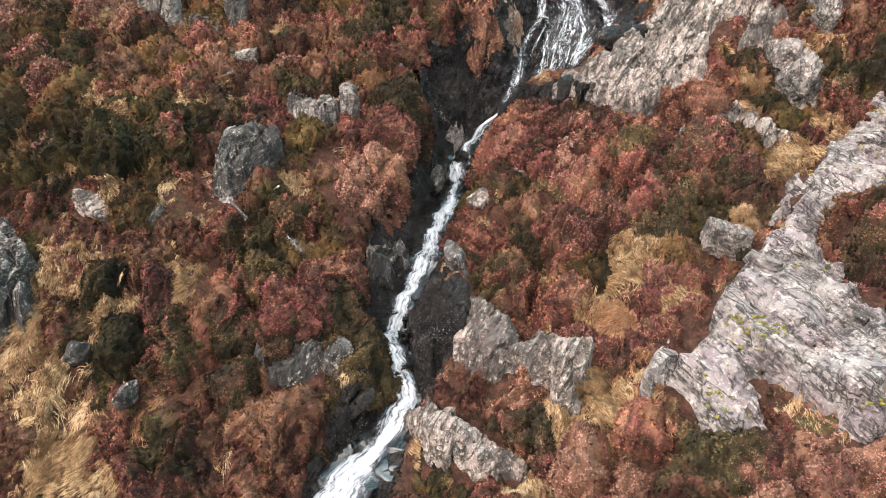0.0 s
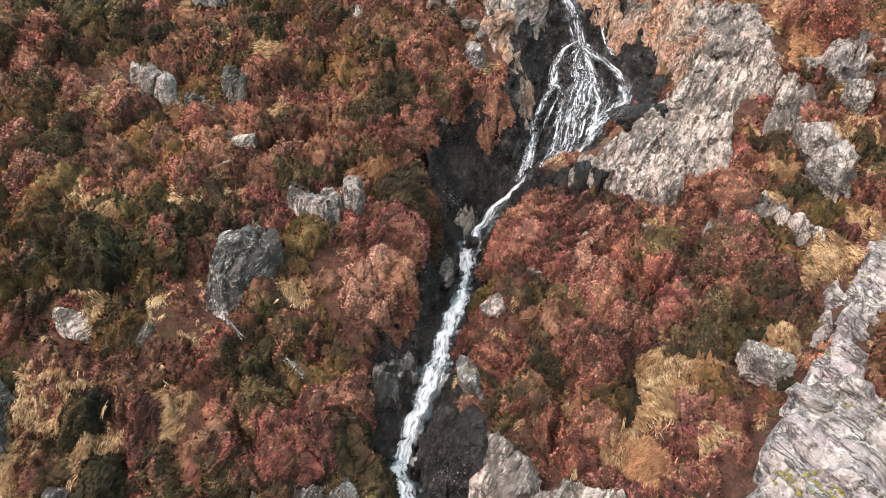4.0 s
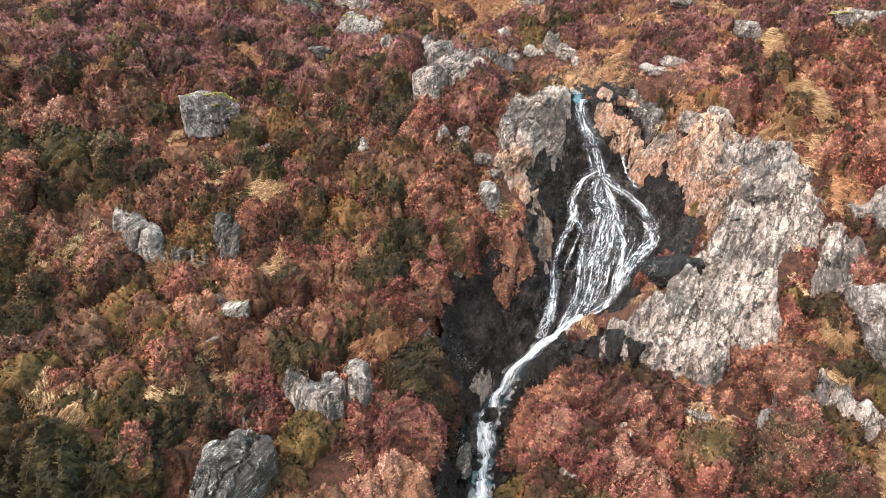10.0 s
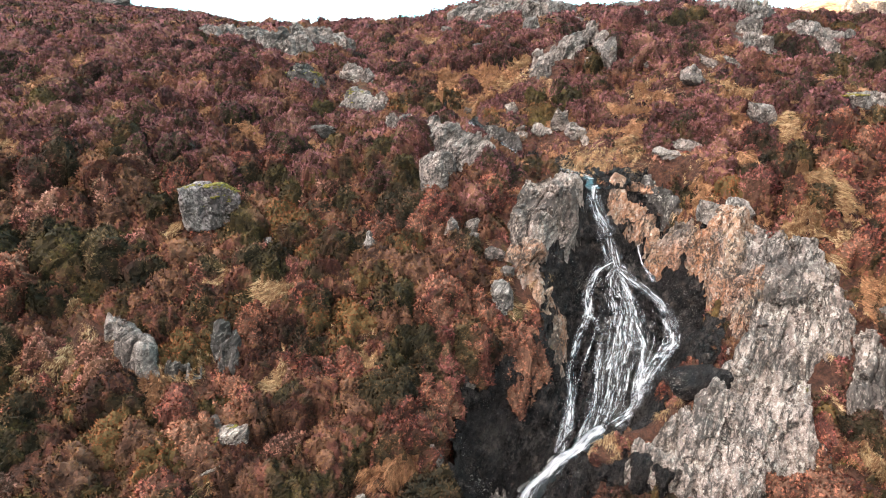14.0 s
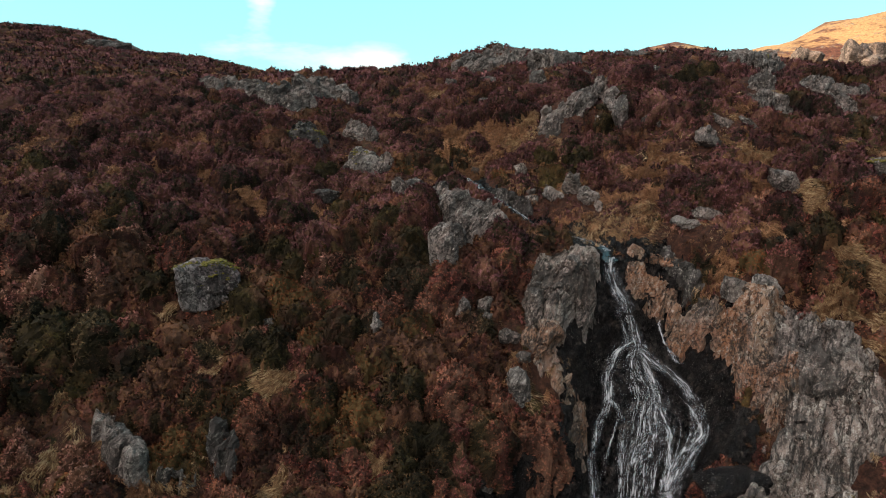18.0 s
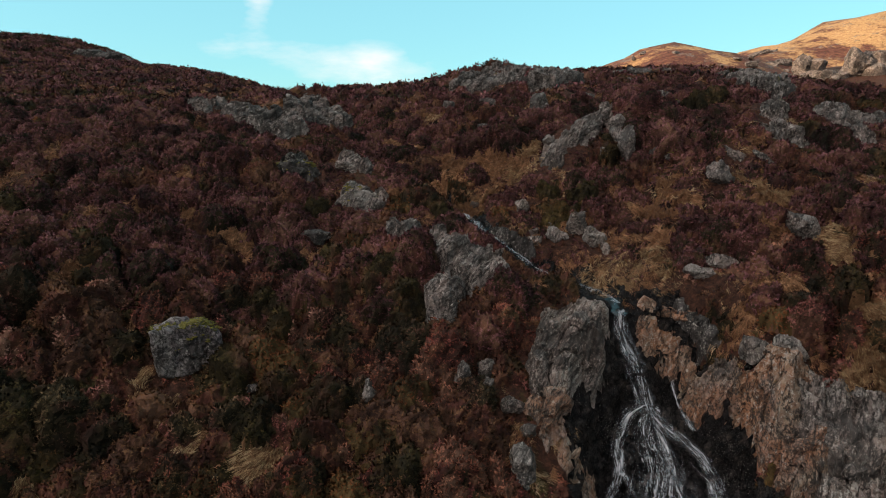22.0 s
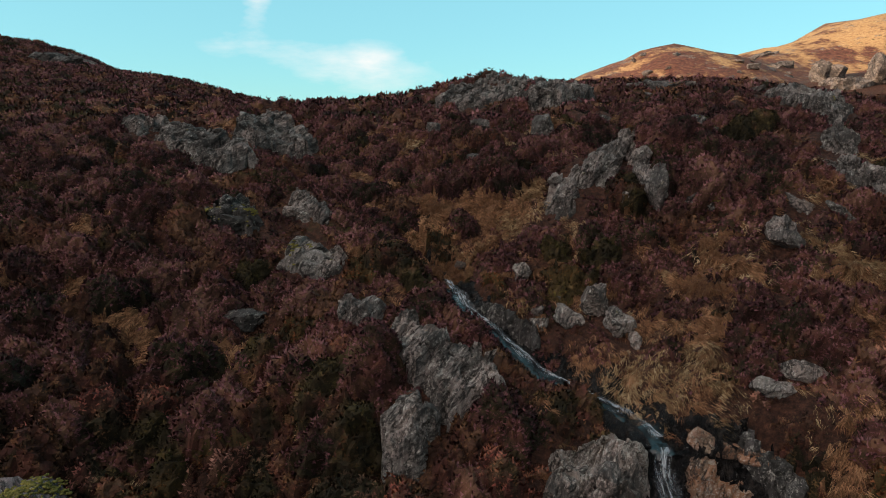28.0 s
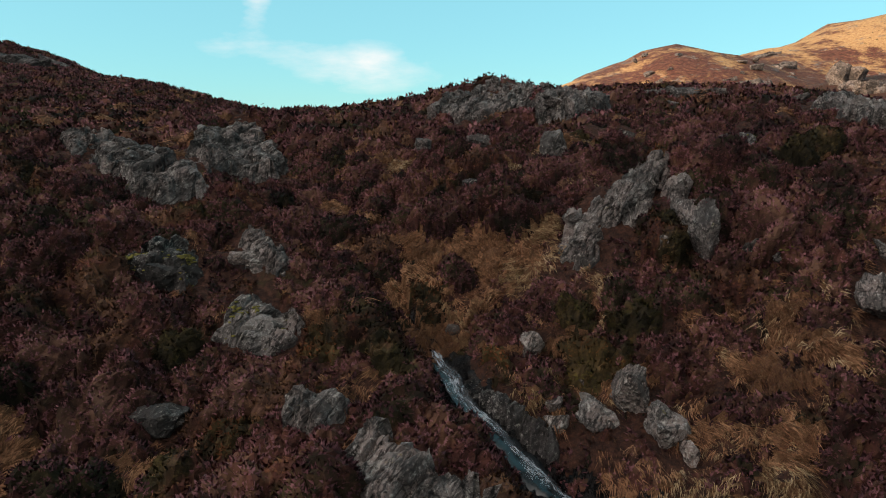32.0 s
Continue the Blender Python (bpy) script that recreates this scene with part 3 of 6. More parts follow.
def bed_relief(p, seed, size, turn=58):
    """Joint blocks, stepped beds along the strike and grit of bare bedrock."""
    wx, wy = p[:, 0] + 0.12 * waves(p, seed + 1, 0.8), p[:, 1] + 0.12 * waves(p, seed + 2, 0.8)
    big, joint = blocks(wx, wy, seed % 97, 2.6 * size, 0.9 * size, turn)
    small, crack = blocks(wx, wy, seed % 89 + 7, 0.8 * size, 0.30 * size, turn - 12)
    fine, _ = blocks(wx, wy, seed % 83 + 13, 0.30 * size, 0.14 * size, turn + 25)
    across = (p[:, 1] * math.cos(radians(turn)) - p[:, 0] * math.sin(radians(turn))) / size + 0.35 * waves(p, seed + 8, 0.35)
    beds = 0.17 * (across / 0.8 - np.floor(across / 0.8)) + 0.07 * (across / 0.27 - np.floor(across / 0.27)) - 0.12
    out = 0.34 * big + 0.12 * small + 0.03 * fine - 0.24 * joint - 0.10 * crack + beds
    return size * (out + 0.05 * waves(p, seed + 4, 0.5) + 0.012 * waves(p, seed + 5, 2.2) + 0.008 * waves(p, seed + 6, 5.0))


def push(p, nx, ny, amount):
    """Move the points of a grid out along its normals."""
    g = p.reshape(ny, nx, 3)
    n = np.cross(np.gradient(g, axis=1), np.gradient(g, axis=0)).reshape(-1, 3)
    n /= np.linalg.norm(n, axis=1)[:, None] + 1e-9
    return p + n * np.asarray(amount).reshape(-1, 1)


def slab(rise, mat, label, outline, name="rock_slab", edge=0.26, rough=1.0):
    a = np.array(outline)
    lo, hi = a.min(0) - 0.5, a.max(0) + 0.5
    step = float(np.clip(math.sqrt((hi - lo).prod()) / 125, 0.045, 0.2))
    gx, gy = np.arange(lo[0], hi[0], step), np.arange(lo[1], hi[1], step)
    X, Y = np.meshgrid(gx, gy)
    seed = int(abs(a.sum() * 37)) % 100000
    flat = np.stack([X, Y, 0 * X], -1).reshape(-1, 3)
    piece, _ = blocks(flat[:, 0], flat[:, 1], seed % 71, 0.9, 0.5, 40)
    ragged = (0.34 * piece + 0.05 * waves(flat, seed + 9, 1.7)).reshape(X.shape)
    di = inside_distance(X, Y, outline) + ragged * min(1.0, math.sqrt((hi - lo).prod()) / 5)
    base = height(X, Y)
    body = np.clip(di / edge, 0, 1) ** 0.8
    p = np.stack([X, Y, base], -1).reshape(-1, 3)
    relief = bed_relief(p, seed, 0.9, -50 if mat == MAT_SLAB else 58).reshape(X.shape)
    # an outcrop stands proud of the slope at its foot and runs into it at its head
    up = np.clip((Y - a[:, 1].mean()) / (0.5 * np.ptp(a[:, 1]) + 0.3), -1, 1)
    Z = base + (rise + 0.22) * (1.0 - 0.35 * up) * body - np.clip(-di, 0, 0.4) * 1.6 - 0.08
    p = push(np.stack([X, Y, Z], -1).reshape(-1, 3), len(gx), len(gy), rough * relief * np.clip(di / 0.25 + 0.3, 0, 1))
    f = grid_faces(len(gx), len(gy))
    keep = (di.reshape(-1)[f] > -0.28).any(1)
    used, f = np.unique(f[keep], return_inverse=True)
    v = p[used]
    mid = v.mean(0)
    ob = mesh_object(name, v - mid, f.reshape(-1, 4), mat, smooth=False)
    ob.location = mid
    if "moss" in label:
        moss_on(ob, v - mid, f.reshape(-1, 4), seed, 0.95)
    SLABS.append(outline)
    # blocks that stand proud between its joints
    rng = np.random.default_rng(seed + 60)
    inner = np.where((di.reshape(-1)[used] > 0.22))[0]
    strike = -50 if mat == MAT_SLAB else 58
    for k in range(min(14, int(len(inner) * step * step * 0.9)) if len(inner) else 0):
        w = rng.uniform(0.35, 0.95)
        q, g = block_mesh(w, w * rng.uniform(0.4, 0.75), w * rng.uniform(0.35, 0.6), seed + 70 + k, 3 if mid[1] < 32 else 2, 9, 0.9)
        turned = Euler((radians(24 + rng.normal(0, 9)), rng.normal(0, 0.16), radians(strike + rng.normal(0, 14)))).to_matrix()
        piece = mesh_object("block", q @ np.array(turned).T, g, mat, ob, smooth=False)
        piece.location = v[inner[rng.integers(0, len(inner))]] - mid + np.array((0, 0, -0.02))
    return tagged(ob, label, "rock")


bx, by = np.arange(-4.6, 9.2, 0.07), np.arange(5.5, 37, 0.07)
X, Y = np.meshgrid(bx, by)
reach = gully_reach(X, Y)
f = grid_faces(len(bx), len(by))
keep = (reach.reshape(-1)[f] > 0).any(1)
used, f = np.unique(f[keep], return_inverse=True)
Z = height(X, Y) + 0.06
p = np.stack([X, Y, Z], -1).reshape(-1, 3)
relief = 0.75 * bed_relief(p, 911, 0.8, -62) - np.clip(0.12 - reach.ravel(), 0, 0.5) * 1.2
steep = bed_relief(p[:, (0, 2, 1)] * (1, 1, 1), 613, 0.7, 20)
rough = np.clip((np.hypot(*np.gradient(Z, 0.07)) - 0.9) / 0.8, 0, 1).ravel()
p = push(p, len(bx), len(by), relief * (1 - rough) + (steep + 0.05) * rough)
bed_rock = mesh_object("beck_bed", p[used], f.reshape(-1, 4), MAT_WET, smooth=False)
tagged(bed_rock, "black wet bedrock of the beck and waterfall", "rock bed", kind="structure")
BED_TREE = BVHTree.FromPolygons([Vector(q) for q in p[used]], f.reshape(-1, 4).tolist())


def bed_height(x, y):
    """Height of the bare rock bed, or of the ground beside it."""
    z = height(x, y)
    for k, (a, b) in enumerate(zip(x.ravel(), y.ravel())):
        at = BED_TREE.ray_cast(Vector((a, b, 40)), Vector((0, 0, -1)))[0]
        if at:
            z.flat[k] = at.z
    return z


# ---- the water ----
def water_material(name, cover):
    """Foaming water, torn into threads along the flow; clear between them."""
    m, t, b = material(name, 0.3)
    uv = t.nodes.new("ShaderNodeUVMap")
    uv.uv_map = "flow"
    uv = uv.outputs["UV"]
    ed = t.nodes.new("ShaderNodeUVMap")
    ed.uv_map = "edge"
    sep = t.nodes.new("ShaderNodeSeparateXYZ")
    t.links.new(ed.outputs["UV"], sep.inputs["Vector"])
    f = n_noise(t, uv, 1.0, 6, 0.7, (17.0, 2.6, 1.0))
    g = n_noise(t, uv, 1.0, 5, 0.65, (7.0, 0.9, 1.0))
    foam = n_math(t, "ADD", n_math(t, "MULTIPLY", f, 0.55), n_math(t, "MULTIPLY", g, 0.45))
    rim = n_math(t, "MULTIPLY", n_math(t, "POWER", n_math(t, "ABSOLUTE", sep.outputs["X"]), 2.0), 0.30)
    foam = n_math(t, "SUBTRACT", foam, rim)
    col = n_ramp(t, foam, [(0.36, (0.09, 0.105, 0.125)), (0.50, (0.30, 0.32, 0.35)), (0.64, (0.56, 0.57, 0.59))])
    t.links.new(col, b.inputs["Base Color"])
    t.links.new(n_step(t, foam, 0.43 - cover, 0.69 - cover), b.inputs["Alpha"])
    n_bump(t, b, f, 0.6, 0.05)
    return m


MAT_WATER = water_material("white_water", 0.18)
MAT_THREAD = water_material("thread_water", -0.02)
MAT_VEIL = water_material("veil_water", 0.0)
MAT_DIM = water_material("run_water", 0.02)


def clear_water():
    m, t, b = material("clear_water", 0.06)
    b.inputs["Base Color"].default_value = (0.012, 0.016, 0.018, 1)
    b.inputs["Specular IOR Level"].default_value = 0.6
    n_bump(t, b, n_noise(t, place_of(t), 6.0, 4, 0.6), 0.5, 0.04)
    return m


MAT_CLEAR = clear_water()


def ribbon(name, line, mat, parent=None, rise=0.06, across=9, lumpy=0.012, follow=True):
    n = len(line)
    way = np.gradient(line[:, :2], axis=0)
    way /= np.linalg.norm(way, axis=1)[:, None] + 1e-9
    side = np.stack([way[:, 1], -way[:, 0]], 1)
    u = np.linspace(-1, 1, across)
    rng = np.random.default_rng(len(name) * 7 + n)
    wide = line[:, 3] * (1 + 0.22 * np.convolve(rng.normal(size=n + 8), np.ones(9) / 3, "valid"))
    xy = line[:, None, :2] + side[:, None, :] * (u[None, :, None] * wide[:, None, None])
    z = bed_height(xy[..., 0], xy[..., 1])
    if follow:
        z = np.maximum(z, z.mean(1, keepdims=True) - 0.02)
        soft = np.ones(5) / 5
        for k in range(across):
            z[2:-2, k] = np.maximum(np.convolve(z[:, k], soft, "valid"), z[2:-2, k])
        level = z.mean(1, keepdims=True)
        z = level + 0.35 * (z - level)
        for _ in range(3):
            z[1:-1] = (z[:-2] + z[1:-1] + z[2:]) / 3
    z = z + rise * (1 - 0.9 * np.abs(u[None]) ** 3) + rng.normal(0, lumpy, (n, across))
    v = np.concatenate([xy, z[..., None]], -1)
    ob = mesh_object(name, v.reshape(-1, 3), grid_faces(across, n), mat, parent)
    me = ob.data
    run = np.concatenate([[0], np.cumsum(np.linalg.norm(np.diff(v[:, across // 2], axis=0), axis=1))])
    idx = np.empty(len(me.loops), np.int32)
    me.loops.foreach_get("vertex_index", idx)
    off = 3.7 * len(bpy.data.objects)
    for key, a, b in (("flow", u[None] * wide[:, None] + off, run[:, None] + off), ("edge", u[None] + 0 * wide[:, None], run[:, None])):
        coords = np.stack(np.broadcast_arrays(a, b), -1).reshape(-1, 2)
        layer = me.uv_layers.new(name=key)
        layer.data.foreach_set("uv", coords[idx].astype(np.float32).ravel())
    return ob


def strand(name, parent, mat, *rows, rise=0.06):
    """A strand of falling water along points x, y, half width."""
    return ribbon(name, resample([(x, y, 0, w) for x, y, w in rows], 0.07), mat, parent, rise)


beck = tagged(new("beck"), "white foaming mountain beck in a dark rock channel", "stream", kind="structure")
low = BECK_LINE[BECK_LINE[:, 1] < 19.75]
at = np.linspace(0, len(low) - 1, 3 * len(low))
fine = np.stack([np.interp(at, np.arange(len(low)), low[:, k]) for k in range(4)], 1)
wob = np.random.default_rng(3).normal(size=(len(fine) + 20, 2))
fine[:, :2] += 0.10 * np.stack([np.convolve(wob[:, k], np.ones(21) / 4.6, "valid") for k in (0, 1)], 1)
ribbon("lower_run", fine, MAT_WATER, beck, 0.14)
ribbon("lower_water", fine * (1, 1, 1, 1.1), MAT_CLEAR, beck, 0.0)
strand("middle_run", beck, MAT_WATER, (3.3, 21.75, 0.24), (2.5, 21.25, 0.26), (1.9, 21.1, 0.22), (1.3, 20.8, 0.2), (0.8, 20.25, 0.18), (0.6, 19.6, 0.2), rise=0.2)
strand("middle_water", beck, MAT_CLEAR, (3.3, 21.8, 0.4), (2.3, 21.25, 0.4), (1.3, 20.8, 0.3), (0.75, 20.1, 0.25), (0.6, 19.6, 0.25), rise=0.03)
strand("upper_run", beck, MAT_DIM, (-0.15, 35.3, 0.16), (0.02, 34.7, 0.24), (0.28, 34.1, 0.32), (0.42, 33.4, 0.30), (0.86, 32.9, 0.22), (1.15, 32.45, 0.34), (1.5, 32.0, 0.28), (1.85, 31.65, 0.22), (2.25, 31.3, 0.30), (2.6, 30.8, 0.24), (3.1, 30.45, 0.28), (3.5, 30.0, 0.22), (4.1, 29.0, 0.24), (4.4, 28.4, 0.28), rise=0.34)
strand("upper_water", beck, MAT_CLEAR, (-0.15, 35.1, 0.14), (0.4, 33.6, 0.18), (1.4, 32.2, 0.3), (2.8, 30.7, 0.32), (3.5, 30.0, 0.34), (4.2, 28.9, 0.36), (4.45, 28.1, 0.34), rise=0.12)

falls = tagged(new("waterfall"), "waterfall spreading in white strands over black rock", "waterfall")
strand("strand", falls, MAT_DIM, (4.45, 28.5, 0.2), (4.2, 27.8, 0.40), (4.40, 27.3, 0.52), (4.58, 26.75, 0.56), (4.72, 26.3, 0.62), rise=0.14)
LEFT_FALL = ((4.66, 26.4, 0.16), (4.07, 26.25, 0.2), (3.7, 25.8, 0.16), (3.66, 25.2, 0.16), (3.2, 24.7, 0.15), (2.85, 23.76, 0.12), (2.65, 22.7, 0.12), (2.45, 22.0, 0.14), (2.1, 21.3, 0.18))
RIGHT_FALL = ((4.80, 26.35, 0.25), (5.15, 25.7, 0.24), (5.75, 25.2, 0.24), (6.0, 24.6, 0.22), (5.85, 23.8, 0.2), (5.4, 23.4, 0.2), (4.75, 22.7, 0.24), (4.3, 22.1, 0.24), (3.6, 21.7, 0.18))
strand("strand", falls, MAT_DIM, *[(a, b, 1.9 * w) for a, b, w in LEFT_FALL], rise=0.10)
strand("strand", falls, MAT_DIM, *[(a, b, 2.0 * w) for a, b, w in RIGHT_FALL], rise=0.10)
strand("strand", falls, MAT_DIM, (3.66, 25.3, 0.14), (3.85, 24.3, 0.16), (3.5, 23.3, 0.14), (3.25, 22.4, 0.14), (2.6, 21.6, 0.14), rise=0.09)
strand("strand", falls, MAT_DIM, (4.77, 26.35, 0.26), (4.95, 25.6, 0.26), (4.95, 24.8, 0.24), (5.0, 23.8, 0.24), (4.6, 22.8, 0.3), (4.3, 22.1, 0.3), rise=0.12)
strand("strand", falls, MAT_DIM, (5.65, 27.1, 0.10), (5.65, 26.3, 0.18), (5.85, 25.6, 0.26), rise=0.10)


def veil_sheet(name, parent, mat, one, two, rows=110, across=56):
    """A thin torn sheet of water over the rock between two strands."""
    sides = []
    for line in (one, two):
        a = resample([(x, y, 0, w) for x, y, w in line], 0.07)
        at = np.linspace(0, len(a) - 1, rows)
        sides.append(np.stack([np.interp(at, np.arange(len(a)), a[:, k]) for k in (0, 1)], 1))
    u = np.linspace(0, 1, across)
    xy = sides[0][:, None] * (1 - u[None, :, None]) + sides[1][:, None] * u[None, :, None]
    z = bed_height(xy[..., 0], xy[..., 1])
    soft = z.copy()
    for _ in range(4):
        soft[1:-1] = (soft[:-2] + soft[1:-1] + soft[2:]) / 3
    z = np.maximum(z, soft) + 0.045
    v = np.concatenate([xy, z[..., None]], -1)
    ob = mesh_object(name, v.reshape(-1, 3), grid_faces(across, rows), mat, parent)
    idx = np.empty(len(ob.data.loops), np.int32)
    ob.data.loops.foreach_get("vertex_index", idx)
    wide = np.linalg.norm(xy[:, -1] - xy[:, 0], axis=1)[:, None]
    run = np.concatenate([[0], np.cumsum(np.linalg.norm(np.diff(v[:, across // 2], axis=0), axis=1))])[:, None]
    for key, a in (("flow", (u[None] - 0.5) * (0.5 * wide + 1.2)), ("edge", 2 * u[None] - 1 + 0 * wide)):
        coords = np.stack(np.broadcast_arrays(a, run + 0 * a), -1).reshape(-1, 2)
        ob.data.uv_layers.new(name=key).data.foreach_set("uv", coords[idx].astype(np.float32).ravel())
    return ob


veil_sheet("veil", falls, MAT_VEIL, LEFT_FALL, RIGHT_FALL)
# thin threads wandering between the main strands
rng = np.random.default_rng(31)
for k in range(9):
    q = rng.uniform(0.1, 0.9)
    first = int(rng.integers(0, 5))
    last = min(len(LEFT_FALL), first + int(rng.integers(3, 6)))
    rows = []
    for a, b in list(zip(LEFT_FALL, RIGHT_FALL))[first:last]:
        q = min(0.95, max(0.05, q + rng.normal(0, 0.10)))
        rows.append((a[0] + (b[0] - a[0]) * q, a[1] + (b[1] - a[1]) * q, rng.uniform(0.04, 0.12)))
    strand("thread", falls, MAT_THREAD, *rows, rise=0.08)

trickle = tagged(new("side_trickle"), "thin white trickle over stones in the heather", "stream", kind="structure")
strand("trickle_run", trickle, MAT_THREAD, (-4.95, 14.15, 0.12), (-4.75, 13.98, 0.2), (-4.45, 13.85, 0.12), rise=0.35)
strand("trickle_run", trickle, MAT_THREAD, (-3.55, 13.55, 0.10), (-3.35, 13.42, 0.18), (-3.05, 13.2, 0.10), rise=0.35)


# ---- rocks: x, y, width, depth, height, lean, material ----
rock(-1.33, 19.54, 0.75, 0.92, 0.71, 0, MAT_ROCK, "weathered grey rock among red heather")
rock(-5.84, 19.51, 0.82, 0.54, 0.37, -15, MAT_PALE, "pale rounded rock bare of moss")
rock(-7.85, 13.77, 1.01, 0.77, 0.47, 40, MAT_PALE, "whitish leaning rock slab in dry grass")
rock(-0.16, 18.03, 0.47, 1.02, 0.69, 15, MAT_DARK, "dark rock rib beside the beck")
rock(3.58, 17.31, 0.75, 0.62, 0.37, 25, MAT_PALE, "pale rock half sunk in heather")
rock(2.00, 16.66, 0.54, 0.37, 0.22, 0, MAT_PALE, "small white stone in the heather")
rock(6.30, 13.13, 1.10, 0.76, 0.65, 10, MAT_ROCK, "blocky grey boulder at the edge of a large slab", solid=True, sink=0.3)
rock(1.02, 15.64, 0.80, 0.75, 0.51, 30, MAT_PALE, "pale tilted rock on the bank of the beck")
rock(0.38, 13.91, 0.60, 1.40, 0.74, -20, MAT_DARK, "dark streaked rock shelf beside the beck")
rock(-1.55, 12.73, 0.94, 0.31, 0.19, -40, MAT_WET, "black wet rock wall of the beck")
rock(-1.75, 10.67, 1.19, 0.39, 0.24, -40, MAT_WET, "wet dark bank rock under grass")
rock(10.26, 19.21, 1.07, 2.03, 1.39, 20, MAT_ROCK, "tall grey slab with pale lichen")
rock(-7.42, 11.26, 0.50, 0.76, 0.46, 20, MAT_DARK, "dark stone with white lichen in dry grass")
rock(-6.25, 10.66, 0.40, 0.88, 0.53, 20, MAT_DARK, "lichen-white stone half hidden by grass")
rock(-6.51, 13.75, 0.33, 0.59, 0.40, 10, MAT_ROCK, "small grey stone in straw grass")
rock(5.25, 17.67, 0.68, 0.42, 0.25, 0, MAT_ROCK, "small grey stone under heather")
rock(2.79, 10.55, 0.58, 0.19, 0.11, 40, MAT_PALE, "pale stone beside dry grass")
rock(11.65, 20.92, 0.96, 1.33, 0.91, 20, MAT_ROCK, "grey rock in tawny grass")
rock(-4.02, 10.46, 0.63, 0.51, 0.31, 0, MAT_DARK, "dark stone peeping through heather")
rock(-8.30, 26.46, 1.81, 1.35, 1.35, 0, MAT_SLAB, "large angular boulder with a smooth pale face and moss on top", solid=True, sink=0.3, turn=30)
rock(-7.27, 37.20, 1.97, 1.24, 0.85, 0, MAT_DARK, "mossy grey hummock of rock")
rock(-4.85, 37.32, 1.55, 0.51, 0.31, 20, MAT_PALE, "pale slanted stone on the slope")
rock(-4.12, 34.86, 2.08, 0.91, 0.62, 10, MAT_ROCK, "broken grey rock with pale lichen")
rock(6.44, 28.27, 1.93, 0.63, 0.38, 15, MAT_RUST, "brown rock shelf behind the waterfall lip")
rock(7.03, 29.21, 0.97, 0.66, 0.40, 0, MAT_ROCK, "low grey stone in tawny grass")
rock(8.06, 29.45, 1.61, 0.61, 0.37, 10, MAT_ROCK, "grey rock pair in dry grass")
rock(10.69, 29.90, 0.70, 1.17, 1.00, -30, MAT_ROCK, "rounded grey boulder in tawny grass", solid=True, sink=0.3)
rock(15.08, 30.14, 2.03, 0.96, 0.66, 0, MAT_ROCK, "flat grey rock capped with yellow moss")
rock(2.15, 34.82, 0.55, 0.64, 0.44, -20, MAT_PALE, "small pale stone above the beck")
rock(2.44, 32.76, 0.66, 0.57, 0.35, 0, MAT_PALE, "small pale stone in dry grass")
rock(3.05, 32.55, 0.92, 0.76, 0.46, 20, MAT_ROCK, "grey stones clustered in dry grass")
rock(3.99, 33.09, 0.78, 1.19, 0.91, 10, MAT_PALE, "upright pale stone in dry grass")
rock(4.43, 32.09, 0.60, 0.80, 0.54, 0, MAT_PALE, "pale stone beside an upright one")
rock(-3.11, 25.40, 0.43, 0.76, 0.58, 20, MAT_ROCK, "grey upright stone in the heather")
rock(-0.65, 25.57, 0.41, 0.61, 0.41, 20, MAT_ROCK, "narrow grey stone in the heather")
rock(0.01, 25.58, 0.35, 0.74, 0.56, 10, MAT_ROCK, "upright grey stone in a row")
rock(0.72, 25.13, 0.64, 0.87, 0.60, 10, MAT_ROCK, "stone of the bank above the falls")
rock(-5.64, 19.39, 0.60, 0.66, 0.57, -15, MAT_PALE, "pale whitish boulder in the heather", solid=True, sink=0.3)
rock(-6.00, 18.56, 0.69, 0.27, 0.14, -30, MAT_PALE, "flat tan rock below a whitish boulder", solid=True, sink=0.3)
rock(-6.31, 19.85, 0.43, 0.49, 0.34, 0, MAT_ROCK, "small grey stone on the heather bank")
rock(-5.49, 22.11, 0.51, 0.37, 0.25, 0, MAT_ROCK, "small grey stone in a hollow")
rock(-13.44, 23.69, 0.66, 1.07, 0.73, 30, MAT_DARK, "dark rock with white lichen")
rock(0.86, 23.52, 0.38, 0.50, 0.38, 0, MAT_ROCK, "grey stone of the falls bank")
rock(6.67, 17.31, 0.50, 0.65, 0.45, 20, MAT_ROCK, "grey stone on the hillside")
rock(-0.25, 21.61, 0.48, 0.43, 0.26, 0, MAT_ROCK, "small grey stone among red heather")
rock(11.14, 22.29, 0.98, 0.80, 0.48, 0, MAT_ROCK, "pale grey stone at the foot of grass")
rock(10.10, 19.80, 0.71, 1.41, 0.96, 0, MAT_ROCK, "grey rock in tawny grass")
rock(0.59, 19.75, 0.66, 0.66, 0.63, 10, MAT_WET, "dark chockstone wedged in the beck")
rock(-6.27, 25.85, 0.89, 0.53, 0.32, 0, MAT_DARK, "dark stones in a wet hollow")
rock(-1.35, 36.08, 0.87, 0.30, 0.16, 10, MAT_DARK, "flat dark rock at the head of the beck")
rock(-0.45, 45.89, 0.81, 0.90, 0.69, 10, MAT_ROCK, "small grey stone on the slope")
rock(7.05, 44.05, 1.15, 0.46, 0.28, 15, MAT_ROCK, "pinkish stone in tawny grass")
rock(4.19, 43.86, 1.38, 1.10, 0.84, 0, MAT_ROCK, "grey block below the knoll", solid=True, sink=0.3)
rock(1.75, 46.12, 1.58, 0.89, 0.54, 0, MAT_ROCK, "low grey rock below the knoll")
